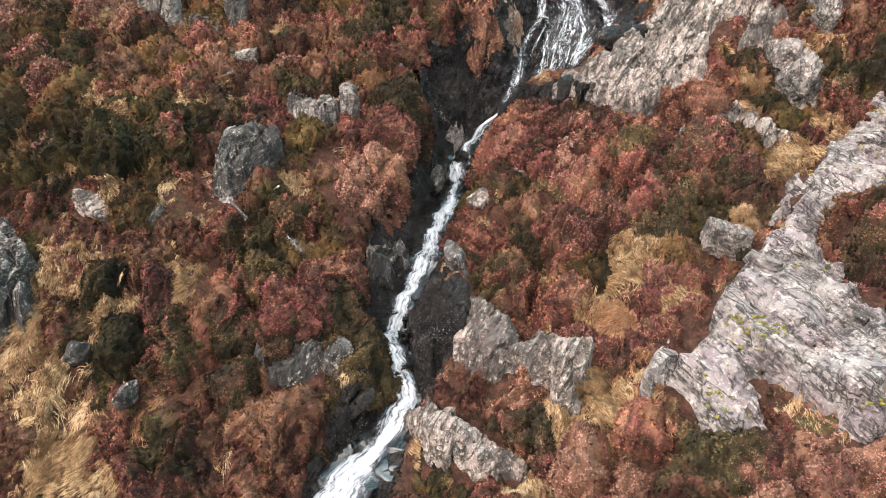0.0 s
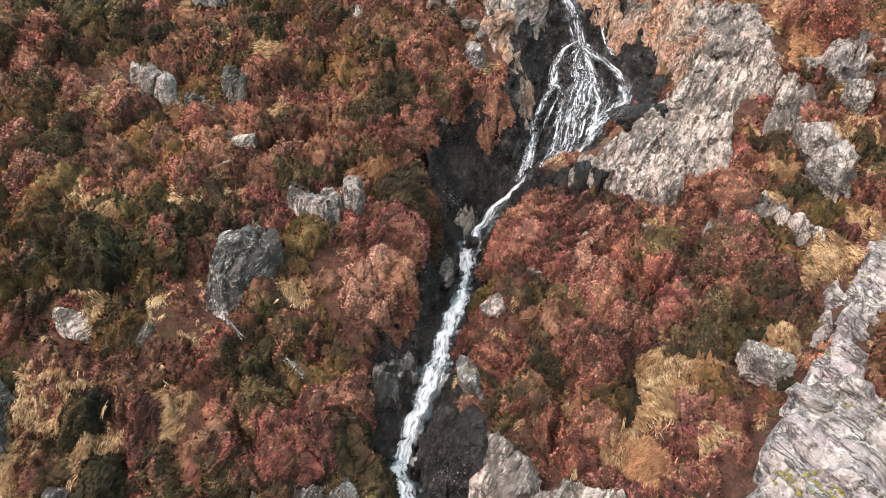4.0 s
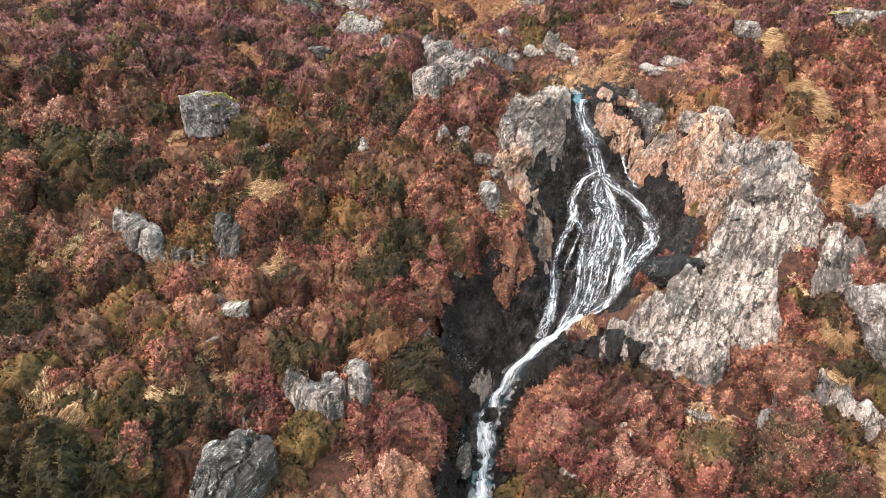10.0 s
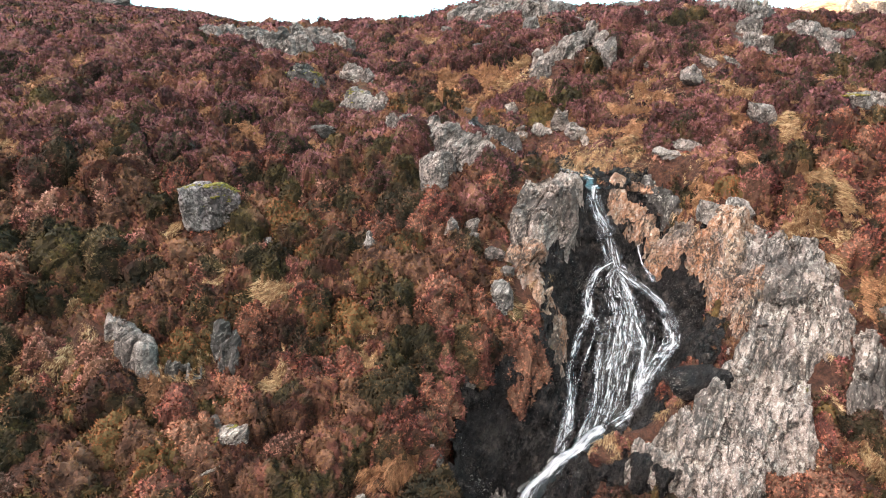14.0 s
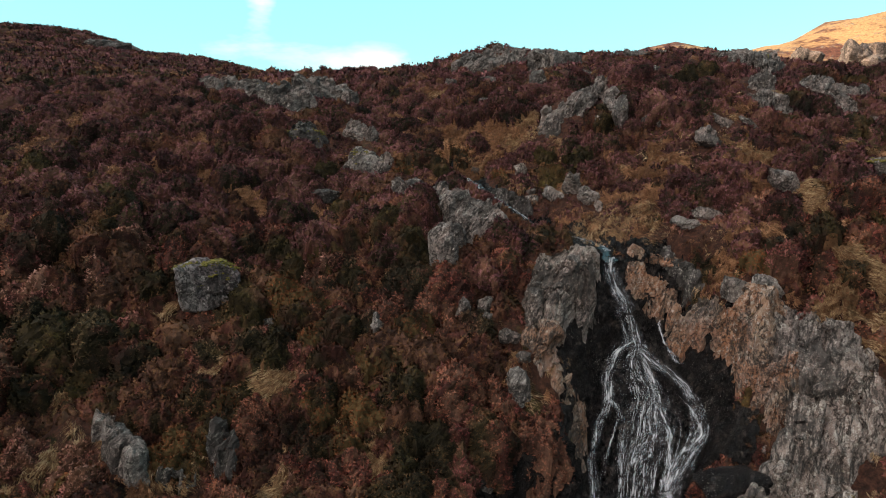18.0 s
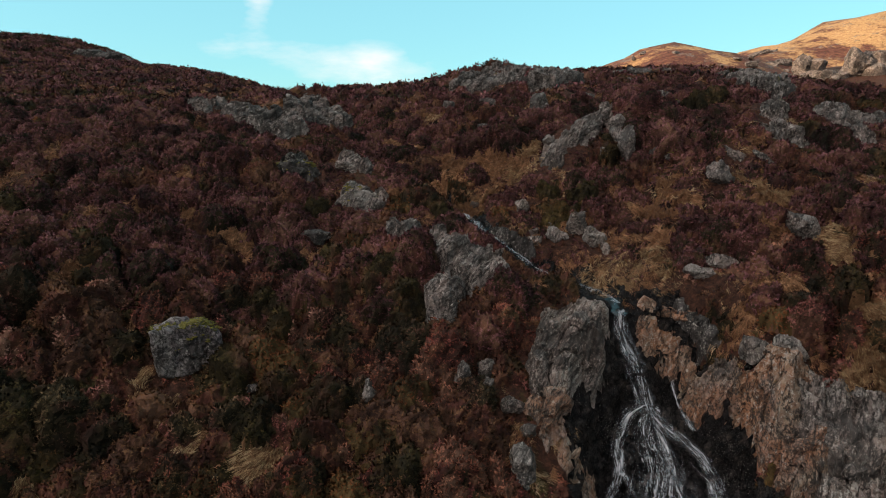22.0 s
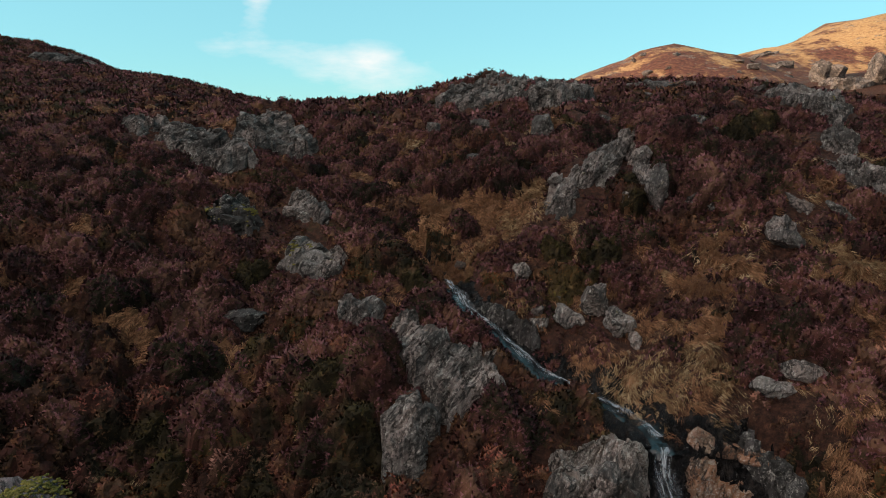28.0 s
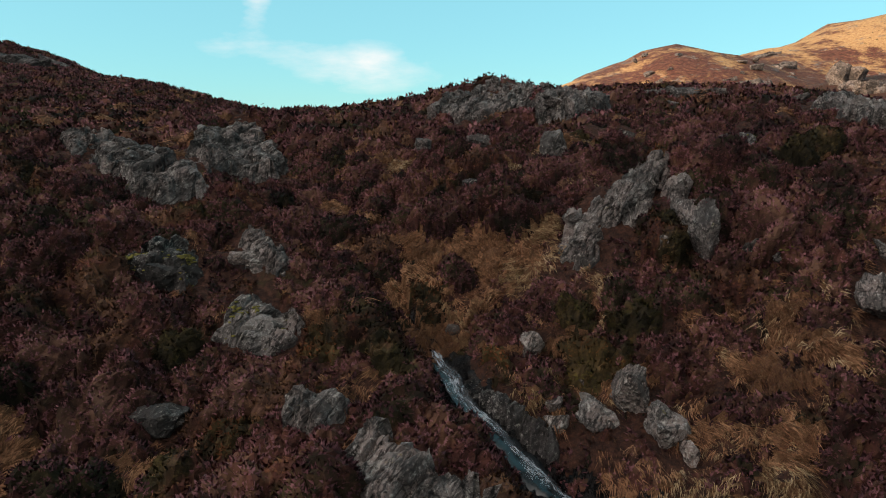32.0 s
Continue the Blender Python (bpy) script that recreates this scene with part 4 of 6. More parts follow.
rock(6.69, 36.82, 0.89, 1.88, 1.79, -10, MAT_ROCK, "tall bedded grey block beside a slab", solid=True, sink=0.3)
rock(5.73, 36.64, 0.41, 0.62, 0.53, 0, MAT_ROCK, "small grey block between two larger rocks", solid=True, sink=0.3)
rock(8.00, 35.79, 1.25, 0.84, 0.57, -10, MAT_ROCK, "grey rock with mossy foot")
rock(9.72, 40.96, 1.68, 1.28, 0.88, 0, MAT_DARK, "grey rock topped with yellow-green moss")
rock(11.53, 54.38, 1.72, 0.90, 0.61, 0, MAT_ROCK, "grey rock on the ridge line")
rock(12.71, 52.98, 2.58, 1.02, 0.61, 0, MAT_ROCK, "low grey rock on the ridge line")
rock(11.42, 51.74, 1.16, 0.72, 0.43, 0, MAT_ROCK, "small grey stone below the ridge")
rock(2.06, 34.75, 0.51, 0.61, 0.47, -20, MAT_PALE, "pale stone split in two")
rock(3.00, 33.99, 0.54, 0.49, 0.30, 10, MAT_ROCK, "grey stone in dry grass")
rock(3.31, 33.07, 0.93, 0.32, 0.17, 40, MAT_ROCK, "grey slab in dry grass")
rock(4.08, 33.42, 0.56, 1.21, 0.93, 15, MAT_PALE, "tall pale stone in dry grass")
rock(4.34, 32.22, 0.94, 0.86, 0.59, 20, MAT_ROCK, "grey rock with white lichen")
rock(4.73, 31.74, 0.33, 0.54, 0.41, 10, MAT_PALE, "small pale stone in grass")
rock(2.32, 33.07, 0.47, 0.49, 0.30, 0, MAT_ROCK, "small grey stone beside the beck")
rock(-5.63, 32.70, 1.31, 0.85, 0.52, 0, MAT_DARK, "low grey rock in dark heather")
rock(1.16, 41.82, 0.66, 0.39, 0.24, 0, MAT_DARK, "dark stone in a hollow")
rock(0.37, 36.17, 0.43, 0.40, 0.27, 0, MAT_PALE, "small pinkish stone at the beck head")
rock(8.05, 35.76, 1.16, 0.86, 0.59, 0, MAT_ROCK, "small grey rock on the upper slope")
rock(10.80, 35.17, 1.24, 0.42, 0.25, 35, MAT_ROCK, "grey rock lying in heather")
rock(9.55, 33.40, 1.19, 0.81, 0.49, 0, MAT_ROCK, "grey rock in dry grass")
rock(17.31, 35.10, 2.09, 0.55, 0.33, 0, MAT_ROCK, "flat grey rock in heather")
rock(12.51, 53.33, 2.75, 0.98, 0.52, 0, MAT_ROCK, "grey rock on the skyline")
rock(-5.69, 32.61, 1.22, 0.35, 0.19, 0, MAT_ROCK, "low pale stone in heather")
rock(-2.44, 32.56, 0.99, 0.65, 0.39, 0, MAT_ROCK, "grey stone in red heather")
rock(-37.98, 83.67, 6.11, 2.43, 1.47, 5, MAT_DARK, "dark crag on the skyline of the hill")
rock(-37.20, 88.80, 4.66, 1.62, 0.86, 25, MAT_DARK, "dark rock rib on the skyline of the hill")
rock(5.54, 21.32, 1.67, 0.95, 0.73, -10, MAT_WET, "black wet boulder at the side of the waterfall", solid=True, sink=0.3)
rock(0.76, 23.48, 0.50, 0.73, 0.56, 10, MAT_DARK, "dark bank stone in heather")
rock(0.53, 25.19, 0.45, 0.43, 0.33, 10, MAT_PALE, "small pale stone in the bank")
rock(0.99, 24.37, 0.43, 0.41, 0.32, 10, MAT_ROCK, "small grey stone of the bank")
rock(5.22, 28.38, 0.60, 0.49, 0.38, 10, MAT_RUST, "brown stone behind the lip of the falls")
rock(14.20, 52.25, 1.57, 0.49, 0.38, -15, MAT_PALE, "crag of the sunlit shoulder")
rock(156.02, 349.66, 17.70, 6.03, 4.62, -15, MAT_PALE, "split crag of the sunlit shoulder")
rock(164.30, 349.47, 11.85, 7.28, 5.58, -15, MAT_PALE, "square crag of the sunlit shoulder")
rock(218.52, 437.40, 20.39, 6.41, 4.91, -15, MAT_PALE, "bare knob on the shoulder")
rock(49.29, 98.63, 3.10, 1.52, 1.17, -15, MAT_PALE, "crag above the hollow")
rock(47.95, 93.43, 2.56, 1.98, 1.51, -15, MAT_PALE, "blocky crag above the hollow", solid=True, sink=0.3)
rock(243.03, 420.10, 11.46, 9.18, 7.04, -15, MAT_PALE, "small crag above the hollow")
rock(50.34, 94.35, 2.72, 0.86, 0.66, -15, MAT_PALE, "low crag above the hollow")
rock(153.24, 363.55, 12.03, 3.78, 2.90, -15, MAT_PALE, "rocky rib of the shoulder")
rock(10.79, 35.08, 1.27, 0.41, 0.28, 40, MAT_ROCK, "grey rock slanting in the heather")
rock(11.37, 34.10, 1.02, 0.36, 0.25, 45, MAT_ROCK, "narrow slanting grey rock")
rock(8.25, 25.88, 0.92, 0.92, 0.87, 0, MAT_ROCK, "pointed grey block on the crag", solid=True, sink=0.3)
rock(7.59, 26.28, 0.73, 0.65, 0.56, 0, MAT_ROCK, "small grey block on the crag", solid=True, sink=0.3)
rock(0.77, 23.68, 0.63, 0.96, 0.92, 0, MAT_ROCK, "upright grey stone in the bank")
rock(-0.63, 25.84, 0.72, 0.76, 0.72, 0, MAT_ROCK, "grey upright stone of a pair")
rock(0.03, 26.27, 0.50, 0.74, 0.71, 0, MAT_ROCK, "narrow grey stone of a pair")
rock(54.44, 94.15, 7.17, 4.94, 4.70, 0, MAT_PALE, "sunlit cliff on the far fell")
rock(51.79, 103.43, 3.54, 4.20, 3.59, 0, MAT_PALE, "sunlit crag on the far fell")
rock(48.63, 93.62, 4.21, 2.76, 2.11, 0, MAT_PALE, "low sunlit crag on the far fell")
rock(51.77, 94.80, 2.27, 1.62, 1.24, 0, MAT_PALE, "small sunlit crag on the far fell")
rock(16.13, 49.83, 1.34, 0.42, 0.32, -20, MAT_PALE, "pale rib of crag on the far fell")
rock(177.31, 384.68, 8.53, 4.34, 3.33, 0, MAT_PALE, "pale boulder on the far fell", solid=True, sink=0.3)
rock(237.20, 493.90, 22.91, 8.35, 5.70, -15, MAT_PALE, "pale scree crag on the far fell")

slab(0.45, MAT_PALE, "big pinkish-grey bastion beside the waterfall lip", ((1.07, 26.08), (1.48, 27.2), (1.94, 27.98), (2.76, 28.27), (3.59, 28.01), (4.04, 28.03), (3.43, 26.79), (3.06, 26.29), (2.2, 25.44), (1.29, 25.19)), "rock_bastion", 0.3, 0.85)
slab(0.55, MAT_RUST, "orange iron-stained boulder at the waterfall lip", ((4.63, 28.35), (5.37, 28.21), (6.04, 27.89), (6.44, 27.2), (6.09, 26.85), (5.49, 27.23), (4.97, 27.37), (4.68, 27.65)), "rock_boulder", 0.4, 0.5)
slab(0.75, MAT_RUST, "massive ochre-stained boulder beside the waterfall", ((5.84, 26.76), (6.38, 26.98), (6.91, 26.69), (7.5, 25.9), (8.21, 25.72), (8.61, 25.23), (8.26, 24.59), (7.67, 23.98), (7.21, 24.0), (6.6, 25.2), (6.06, 26.03)), "rock_boulder", 0.4, 0.5)
slab(0.42, MAT_RUST, "pinkish block set in the crag", ((7.22, 23.99), (7.76, 23.79), (8.52, 24.23), (8.47, 23.48), (7.89, 22.82), (6.9, 22.17), (6.82, 23.29)), "rock_boulder", 0.4, 0.5)
slab(0.30, MAT_RUST, "brown broken bank of rock beside the falls", ((0.7, 25.27), (1.24, 25.5), (2.12, 25.48), (2.78, 25.41), (2.94, 24.84), (2.5, 23.5), (1.9, 23.2), (1.5, 24.1)), "rock_bank", 0.3, 0.8)
slab(0.35, MAT_DARK, "brown-black rock shelf behind the waterfall lip", ((5.38, 28.5), (6.13, 28.6), (6.88, 28.1), (7.2, 27.1), (6.85, 27.1), (6.45, 27.7)), "rock_shelf", 0.3, 0.7)
slab(0.55, MAT_DARK, "dark grey lichen-flecked crag in the heather", ((-5.47, 15.76), (-5.25, 16.34), (-4.86, 16.63), (-4.28, 16.2), (-3.97, 15.85), (-4.21, 15.3), (-4.63, 14.81), (-4.94, 14.28), (-5.37, 14.51), (-5.43, 15.01)), "rock_crag", 0.13)
slab(0.38, MAT_ROCK, "angular grey rock with white lichen", ((-4.4, 18.05), (-4.08, 17.98), (-3.35, 18.06), (-2.82, 17.5), (-2.84, 17.0), (-3.05, 16.61), (-3.65, 16.9), (-4.3, 17.5)), "rock", 0.12)
slab(0.38, MAT_ROCK, "small upright grey rock beside a larger one", ((-2.99, 18.34), (-2.62, 18.39), (-2.3, 17.71), (-2.43, 17.28), (-2.75, 17.36)), "rock", 0.12)
slab(0.50, MAT_DARK, "dark cracked crag with white lichen streaks", ((-10.75, 13.8), (-9.52, 13.35), (-9.06, 12.68), (-8.62, 12.27), (-8.19, 11.68), (-8.47, 11.34), (-9.8, 11.64)), "rock_crag", 0.13)
slab(0.30, MAT_DARK, "low dark ledge with lichen patches", ((-3.87, 11.32), (-3.07, 11.5), (-2.14, 11.88), (-1.86, 11.28), (-2.56, 11.0), (-3.24, 10.85), (-3.68, 10.95)), "rock_ledge", 0.12)
slab(0.42, MAT_WET, "black wet boulder beside the beck", ((-0.87, 13.11), (-0.23, 13.29), (0.52, 12.59), (0.62, 11.96), (0.14, 11.43), (-0.49, 11.64), (-0.85, 12.11)), "rock_boulder", 0.13)
slab(0.35, MAT_DARK, "dark lichen-spotted bank rock beside the beck", ((-1.77, 13.74), (-1.17, 14.96), (-0.75, 15.4), (-0.7, 14.77), (-1.2, 14.0), (-1.61, 13.46)), "rock", 0.12)
slab(0.42, MAT_ROCK, "squat grey rock face below heather", ((-1.66, 28.27), (-1.26, 28.97), (-0.61, 28.74), (-0.35, 27.99), (-0.8, 27.42), (-1.49, 27.45)), "rock", 0.14)
slab(0.42, MAT_ROCK, "long bedded grey outcrop beside the upper beck", ((-1.9, 31.2), (-1.08, 31.3), (-0.55, 30.75), (0.81, 30.1), (1.04, 29.3), (0.18, 28.37), (-0.39, 28.05), (-0.69, 28.8), (-1.26, 29.86)), "rock_outcrop", 0.14)
slab(0.40, MAT_ROCK, "long pale grey slab sloping through heather", ((-10.14, 22.64), (-9.76, 22.84), (-9.19, 22.34), (-8.23, 21.43), (-7.86, 20.96), (-8.21, 20.68), (-9.03, 21.39), (-9.71, 21.9)), "rock_slab", 0.14)
slab(0.34, MAT_ROCK, "low grey rock below a slab", ((-7.82, 21.09), (-7.25, 21.38), (-6.91, 21.02), (-7.17, 20.81), (-7.66, 20.8)), "rock", 0.12)
slab(0.42, MAT_DARK, "dark broken crag under a heather bank", ((-7.07, 22.26), (-6.79, 22.4), (-6.1, 21.59), (-6.08, 21.28), (-6.49, 21.22), (-6.89, 21.84)), "rock_crag", 0.12)
slab(0.40, MAT_ROCK, "grey rock face on the bank of the beck", ((0.16, 20.19), (0.58, 20.87), (0.81, 20.91), (0.71, 20.47), (0.39, 20.1)), "rock", 0.12)
slab(0.3, MAT_SLAB, "huge tilted purplish-grey slab with pale lichen and yellow moss", ((13.67, 19.37), (12.11, 18.25), (10.5, 16.89), (8.62, 15.18), (7.46, 13.44), (6.62, 12.68), (5.59, 11.57), (4.98, 10.97), (4.11, 10.47), (3.82, 9.73), (4.28, 9.52), (4.32, 9.15), (4.88, 8.49), (5.46, 8.53), (5.65, 9.08), (5.31, 9.56), (5.49, 9.82), (5.97, 9.59), (6.42, 8.92), (6.64, 8.3), (7.43, 8.12), (8.71, 10.37), (8.1, 10.7), (8.24, 11.6), (8.3, 12.05), (8.02, 12.37), (8.16, 13.38), (9.14, 14.08), (10.21, 14.44), (11.64, 15.4)), "rock_slab", 0.26, 0.6)
slab(0.36, MAT_PALE, "broad lichen-speckled grey crag beside the waterfall", ((7.7, 25.87), (8.7, 25.28), (9.32, 24.69), (9.86, 24.07), (10.36, 23.83), (10.35, 23.42), (10.24, 22.32), (9.85, 21.63), (8.87, 21.23), (8.29, 20.64), (8.08, 20.06), (7.96, 19.34), (7.12, 19.07), (6.44, 18.77), (5.72, 18.1), (5.17, 18.67), (4.5, 18.89), (4.12, 19.11), (3.48, 19.47), (3.84, 19.95), (4.7, 20.5), (5.66, 21.02), (6.1, 21.16), (6.71, 21.91), (7.37, 22.57), (7.54, 23.44), (7.55, 24.92)), "rock_crag", 0.3, 0.8)
slab(0.28, MAT_PALE, "grey slab of the crag among heather", ((9.95, 22.14), (10.57, 21.94), (10.8, 21.29), (10.47, 20.78), (10.02, 20.38), (9.09, 20.31), (9.24, 20.92), (9.66, 21.32)))
slab(0.28, MAT_PALE, "grey slab edged with dry grass", ((9.84, 19.99), (10.65, 20.48), (11.13, 19.88), (11.07, 18.95), (10.46, 18.32), (9.87, 18.45), (9.64, 18.95), (9.97, 19.46)))
slab(0.25, MAT_ROCK, "flat grey slab above the crag", ((10.97, 22.57), (11.7, 22.62), (12.69, 22.92), (13.45, 22.39), (12.98, 21.3), (12.09, 21.26), (11.21, 21.39), (11.25, 22.05)))
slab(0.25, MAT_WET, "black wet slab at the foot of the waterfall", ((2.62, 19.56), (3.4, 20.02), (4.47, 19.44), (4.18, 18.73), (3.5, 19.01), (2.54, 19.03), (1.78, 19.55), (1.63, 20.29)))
slab(0.25, MAT_PALE, "cracked pale slab under a heather cushion", ((6.62, 17.95), (6.92, 18.41), (7.59, 18.58), (8.24, 18.46), (8.84, 18.1), (9.34, 17.24), (9.22, 16.87), (8.35, 17.11), (7.46, 17.43), (7.01, 17.61)))
slab(0.3, MAT_PALE, "long tilted pale rock beam on the bank of the beck", ((-1.04, 10.81), (-0.65, 10.98), (0.08, 10.17), (0.81, 9.86), (1.34, 9.38), (1.64, 8.89), (0.87, 8.98), (0.07, 9.33), (-0.55, 9.91), (-0.96, 10.45)), "rock_beam", 0.15, 0.4)
slab(0.4, MAT_ROCK, "long cracked grey outcrop below the ridge", ((-13.29, 46.11), (-13.24, 47.41), (-11.99, 47.06), (-10.19, 45.18), (-8.89, 43.48), (-7.91, 42.09), (-7.44, 41.81), (-7.83, 41.19), (-8.52, 40.78), (-9.53, 41.43), (-10.73, 42.5), (-11.8, 43.43)))
slab(0.45, MAT_ROCK, "jagged grey crag below the skyline", ((-9.64, 46.45), (-10.21, 48.76), (-10.75, 52.74), (-10.02, 54.0), (-8.64, 53.04), (-7.47, 49.5), (-6.46, 47.92), (-5.78, 46.49), (-6.11, 45.05), (-6.77, 45.0), (-7.61, 44.88), (-8.2, 43.94), (-8.66, 44.1)))
slab(0.35, MAT_DARK, "dark hummock of rock capped with moss", ((-8.49, 37.81), (-7.99, 37.97), (-7.19, 38.23), (-6.5, 37.95), (-6.23, 37.11), (-6.37, 36.26), (-7.06, 36.79), (-7.6, 37.15)))
slab(0.25, MAT_ROCK, "ribbed grey rock above the beck", ((-5.86, 39.13), (-5.1, 38.86), (-4.34, 37.98), (-3.76, 37.27), (-4.22, 36.76), (-4.96, 37.26), (-5.52, 38.0)))
slab(0.25, MAT_ROCK, "low grey outcrop in red heather", ((-16.09, 49.09), (-15.72, 50.63), (-13.19, 47.89), (-13.25, 47.44), (-13.79, 45.58)))
slab(0.25, MAT_ROCK, "grey crag with moss in its cracks", ((-5.09, 35.36), (-4.67, 36.18), (-3.83, 35.92), (-3.01, 34.88), (-3.15, 34.54), (-3.81, 34.81), (-4.32, 34.34), (-4.76, 34.49)))
slab(0.25, MAT_ROCK, "great tilted slab on the upper slope", ((3.21, 37.23), (3.58, 38.24), (4.89, 39.48), (5.65, 40.55), (7.01, 41.74), (7.46, 40.95), (7.01, 39.69), (7.14, 38.79), (6.96, 38.48), (6.4, 39.31), (5.73, 38.22), (4.88, 37.97), (4.6, 38.12), (4.2, 36.95), (3.63, 36.66)))
slab(0.25, MAT_ROCK, "grey rock leaning on the slope", ((10.61, 35.5), (10.87, 35.59), (11.07, 35.01), (10.87, 34.77), (10.5, 35.0)))
slab(0.25, MAT_ROCK, "grey rock with pale lichen on the slope", ((9.14, 34.0), (9.59, 34.28), (10.04, 33.94), (9.8, 33.54), (9.41, 33.61), (9.12, 33.77)))
slab(0.25, MAT_ROCK, "grey rock with a white lichen patch", ((-3.03, 31.97), (-3.01, 32.73), (-2.41, 32.83), (-1.84, 32.48), (-1.89, 32.08), (-2.32, 31.56)))
slab(0.25, MAT_DARK, "dark wet bank rock beside the upper beck", ((0.71, 33.8), (1.32, 33.59), (1.94, 32.86), (2.35, 32.42), (2.12, 32.22), (1.58, 32.64), (1.03, 33.28)))
slab(0.3, MAT_ROCK, "grey slabs stepping down below the ridge", ((15.52, 47.2), (18.4, 51.2), (20.97, 53.15), (17.76, 44.1), (15.92, 42.04), (15.01, 41.66), (16.49, 45.4), (14.8, 44.48)))
slab(0.25, MAT_ROCK, "bedded grey slab on the upper slope", ((13.63, 39.48), (15.27, 41.32), (14.94, 38.92), (13.87, 37.67), (13.32, 38.36)))
slab(0.22, MAT_ROCK, "long grey slab dipping through heather", ((12.45, 37.03), (13.34, 37.86), (13.84, 36.61), (13.71, 34.84), (13.0, 34.94), (12.7, 35.98)))
slab(0.28, MAT_ROCK, "streaked pale slab dipping across the slope", ((16.39, 39.49), (18.09, 41.03), (17.59, 38.35), (16.78, 35.66), (16.33, 35.47), (15.76, 35.94), (15.97, 37.57)))
slab(0.2, MAT_ROCK, "thin grey ledge below the ridge", ((17.85, 39.26), (20.31, 40.42), (18.87, 38.49), (17.93, 38.91)))
slab(0.35, MAT_ROCK, "rough dark top of the crag", ((8.32, 25.69), (8.97, 25.4), (9.57, 24.81), (10.17, 24.09), (9.88, 23.1), (8.68, 23.13), (7.97, 23.39), (7.8, 24.04), (7.83, 24.74)), "rock_crag", 0.3, 0.7)
slab(0.35, MAT_PALE, "pale rounded outcrop along the beck", ((0.61, 12.87), (1.0, 11.92), (1.38, 11.87), (1.65, 11.47), (2.42, 11.17), (3.04, 10.97), (3.06, 10.54), (2.52, 9.81), (2.08, 9.87), (1.81, 10.32), (1.16, 10.92), (0.29, 11.33), (-0.0, 12.09), (0.31, 12.24)), "rock_outcrop", 0.26, 0.6)
slab(0.15, MAT_ROCK, "rounded grey knoll top on the skyline", ((-0.5, 50.83), (0.58, 52.72), (6.45, 55.46), (4.58, 50.99), (3.01, 49.67), (1.96, 49.05), (0.78, 50.36)))
slab(0.7, MAT_ROCK, "domed grey slab below the knoll", ((4.19, 49.57), (6.31, 52.47), (8.56, 53.72), (8.18, 51.48), (5.31, 47.38), (4.25, 47.96)))
slab(0.5, MAT_ROCK, "flat grey slab near the ridge", ((15.83, 46.85), (17.67, 47.73), (18.32, 45.91), (16.87, 43.83), (15.09, 43.03)))


# ---- crags of the far fells ----
def far_rock(x, y, w, h, seed, label, mat):
    p, f = block_mesh(w, w * 0.7, h, seed, 3)
    ob = mesh_object("crag", p, f, mat, smooth=False)
    ob.location = (x, y, float(height(np.array([x]), np.array([y]))[0]) + 0.1 * h)
    ob.rotation_euler = (0, radians(-12), seed % 7 - 3.0)
    return tagged(ob, label, "rock", group="crags of the far fell")


rng = np.random.default_rng(5)
for k in range(34):
    far_rock(rng.uniform(120, 330), rng.uniform(360, 430), rng.uniform(3, 8), rng.uniform(1.5, 3), 800 + k, "sunlit pale crag on the far fell", MAT_PALE)


# ---- heather, bilberry and moor grass ----
def plant_material(name, stops, vary, patch_scale=0.5, rough=0.85, hues=()):
    """Twiggy growth: tone from cushion to cushion, tuft to tuft and shoot to shoot; hue drifts over the hillside."""
    m, t, b = material(name, rough)
    co = place_of(t)
    geo = t.nodes.new("ShaderNodeNewGeometry")
    own = t.nodes.new("ShaderNodeUVMap")
    own.uv_map = "own"
    sep = t.nodes.new("ShaderNodeSeparateXYZ")
    t.links.new(own.outputs["UV"], sep.inputs["Vector"])
    fac = n_noise(t, co, patch_scale, 4, 0.6)
    for part, weight in ((n_noise(t, co, 2.6, 4, 0.65), 0.6), (n_noise(t, co, 9.0, 4, 0.7), 0.5), (n_noise(t, co, 24.0, 3, 0.7), 0.4), (sep.outputs["X"], 0.36), (sep.outputs["Y"], 0.36), (geo.outputs["Random Per Island"], vary)):
        fac = n_math(t, "ADD", fac, n_math(t, "MULTIPLY", n_math(t, "SUBTRACT", part, 0.5), weight))
    col = n_ramp(t, fac, stops)
    if hues:
        drift = n_math(t, "ADD", n_noise(t, co, 0.6, 5, 0.6), n_math(t, "MULTIPLY", n_math(t, "SUBTRACT", sep.outputs["X"], 0.5), 0.42))
        drift = n_math(t, "ADD", drift, n_math(t, "MULTIPLY", n_math(t, "SUBTRACT", sep.outputs["Y"], 0.5), 0.22))
        col = n_mix(t, 1.0, col, n_ramp(t, drift, hues), "MULTIPLY")
    t.links.new(col, b.inputs["Base Color"])
    b.inputs["Specular IOR Level"].default_value = 0.15
    return m


def litter_material(name, stops):
    """Woody stems, dead leaves and thatch under the living shoots."""
    m, t, b = material(name, 0.95)
    co = place_of(t)
    fine = n_noise(t, co, 30.0, 6, 0.8)
    fac = n_math(t, "ADD", n_math(t, "MULTIPLY", fine, 0.65), n_math(t, "MULTIPLY", n_noise(t, co, 2.2, 5, 0.7), 0.35))
    t.links.new(n_ramp(t, fac, stops), b.inputs["Base Color"])
    b.inputs["Specular IOR Level"].default_value = 0.1
    n_bump(t, b, fine, 1.0, 0.06)
    return m


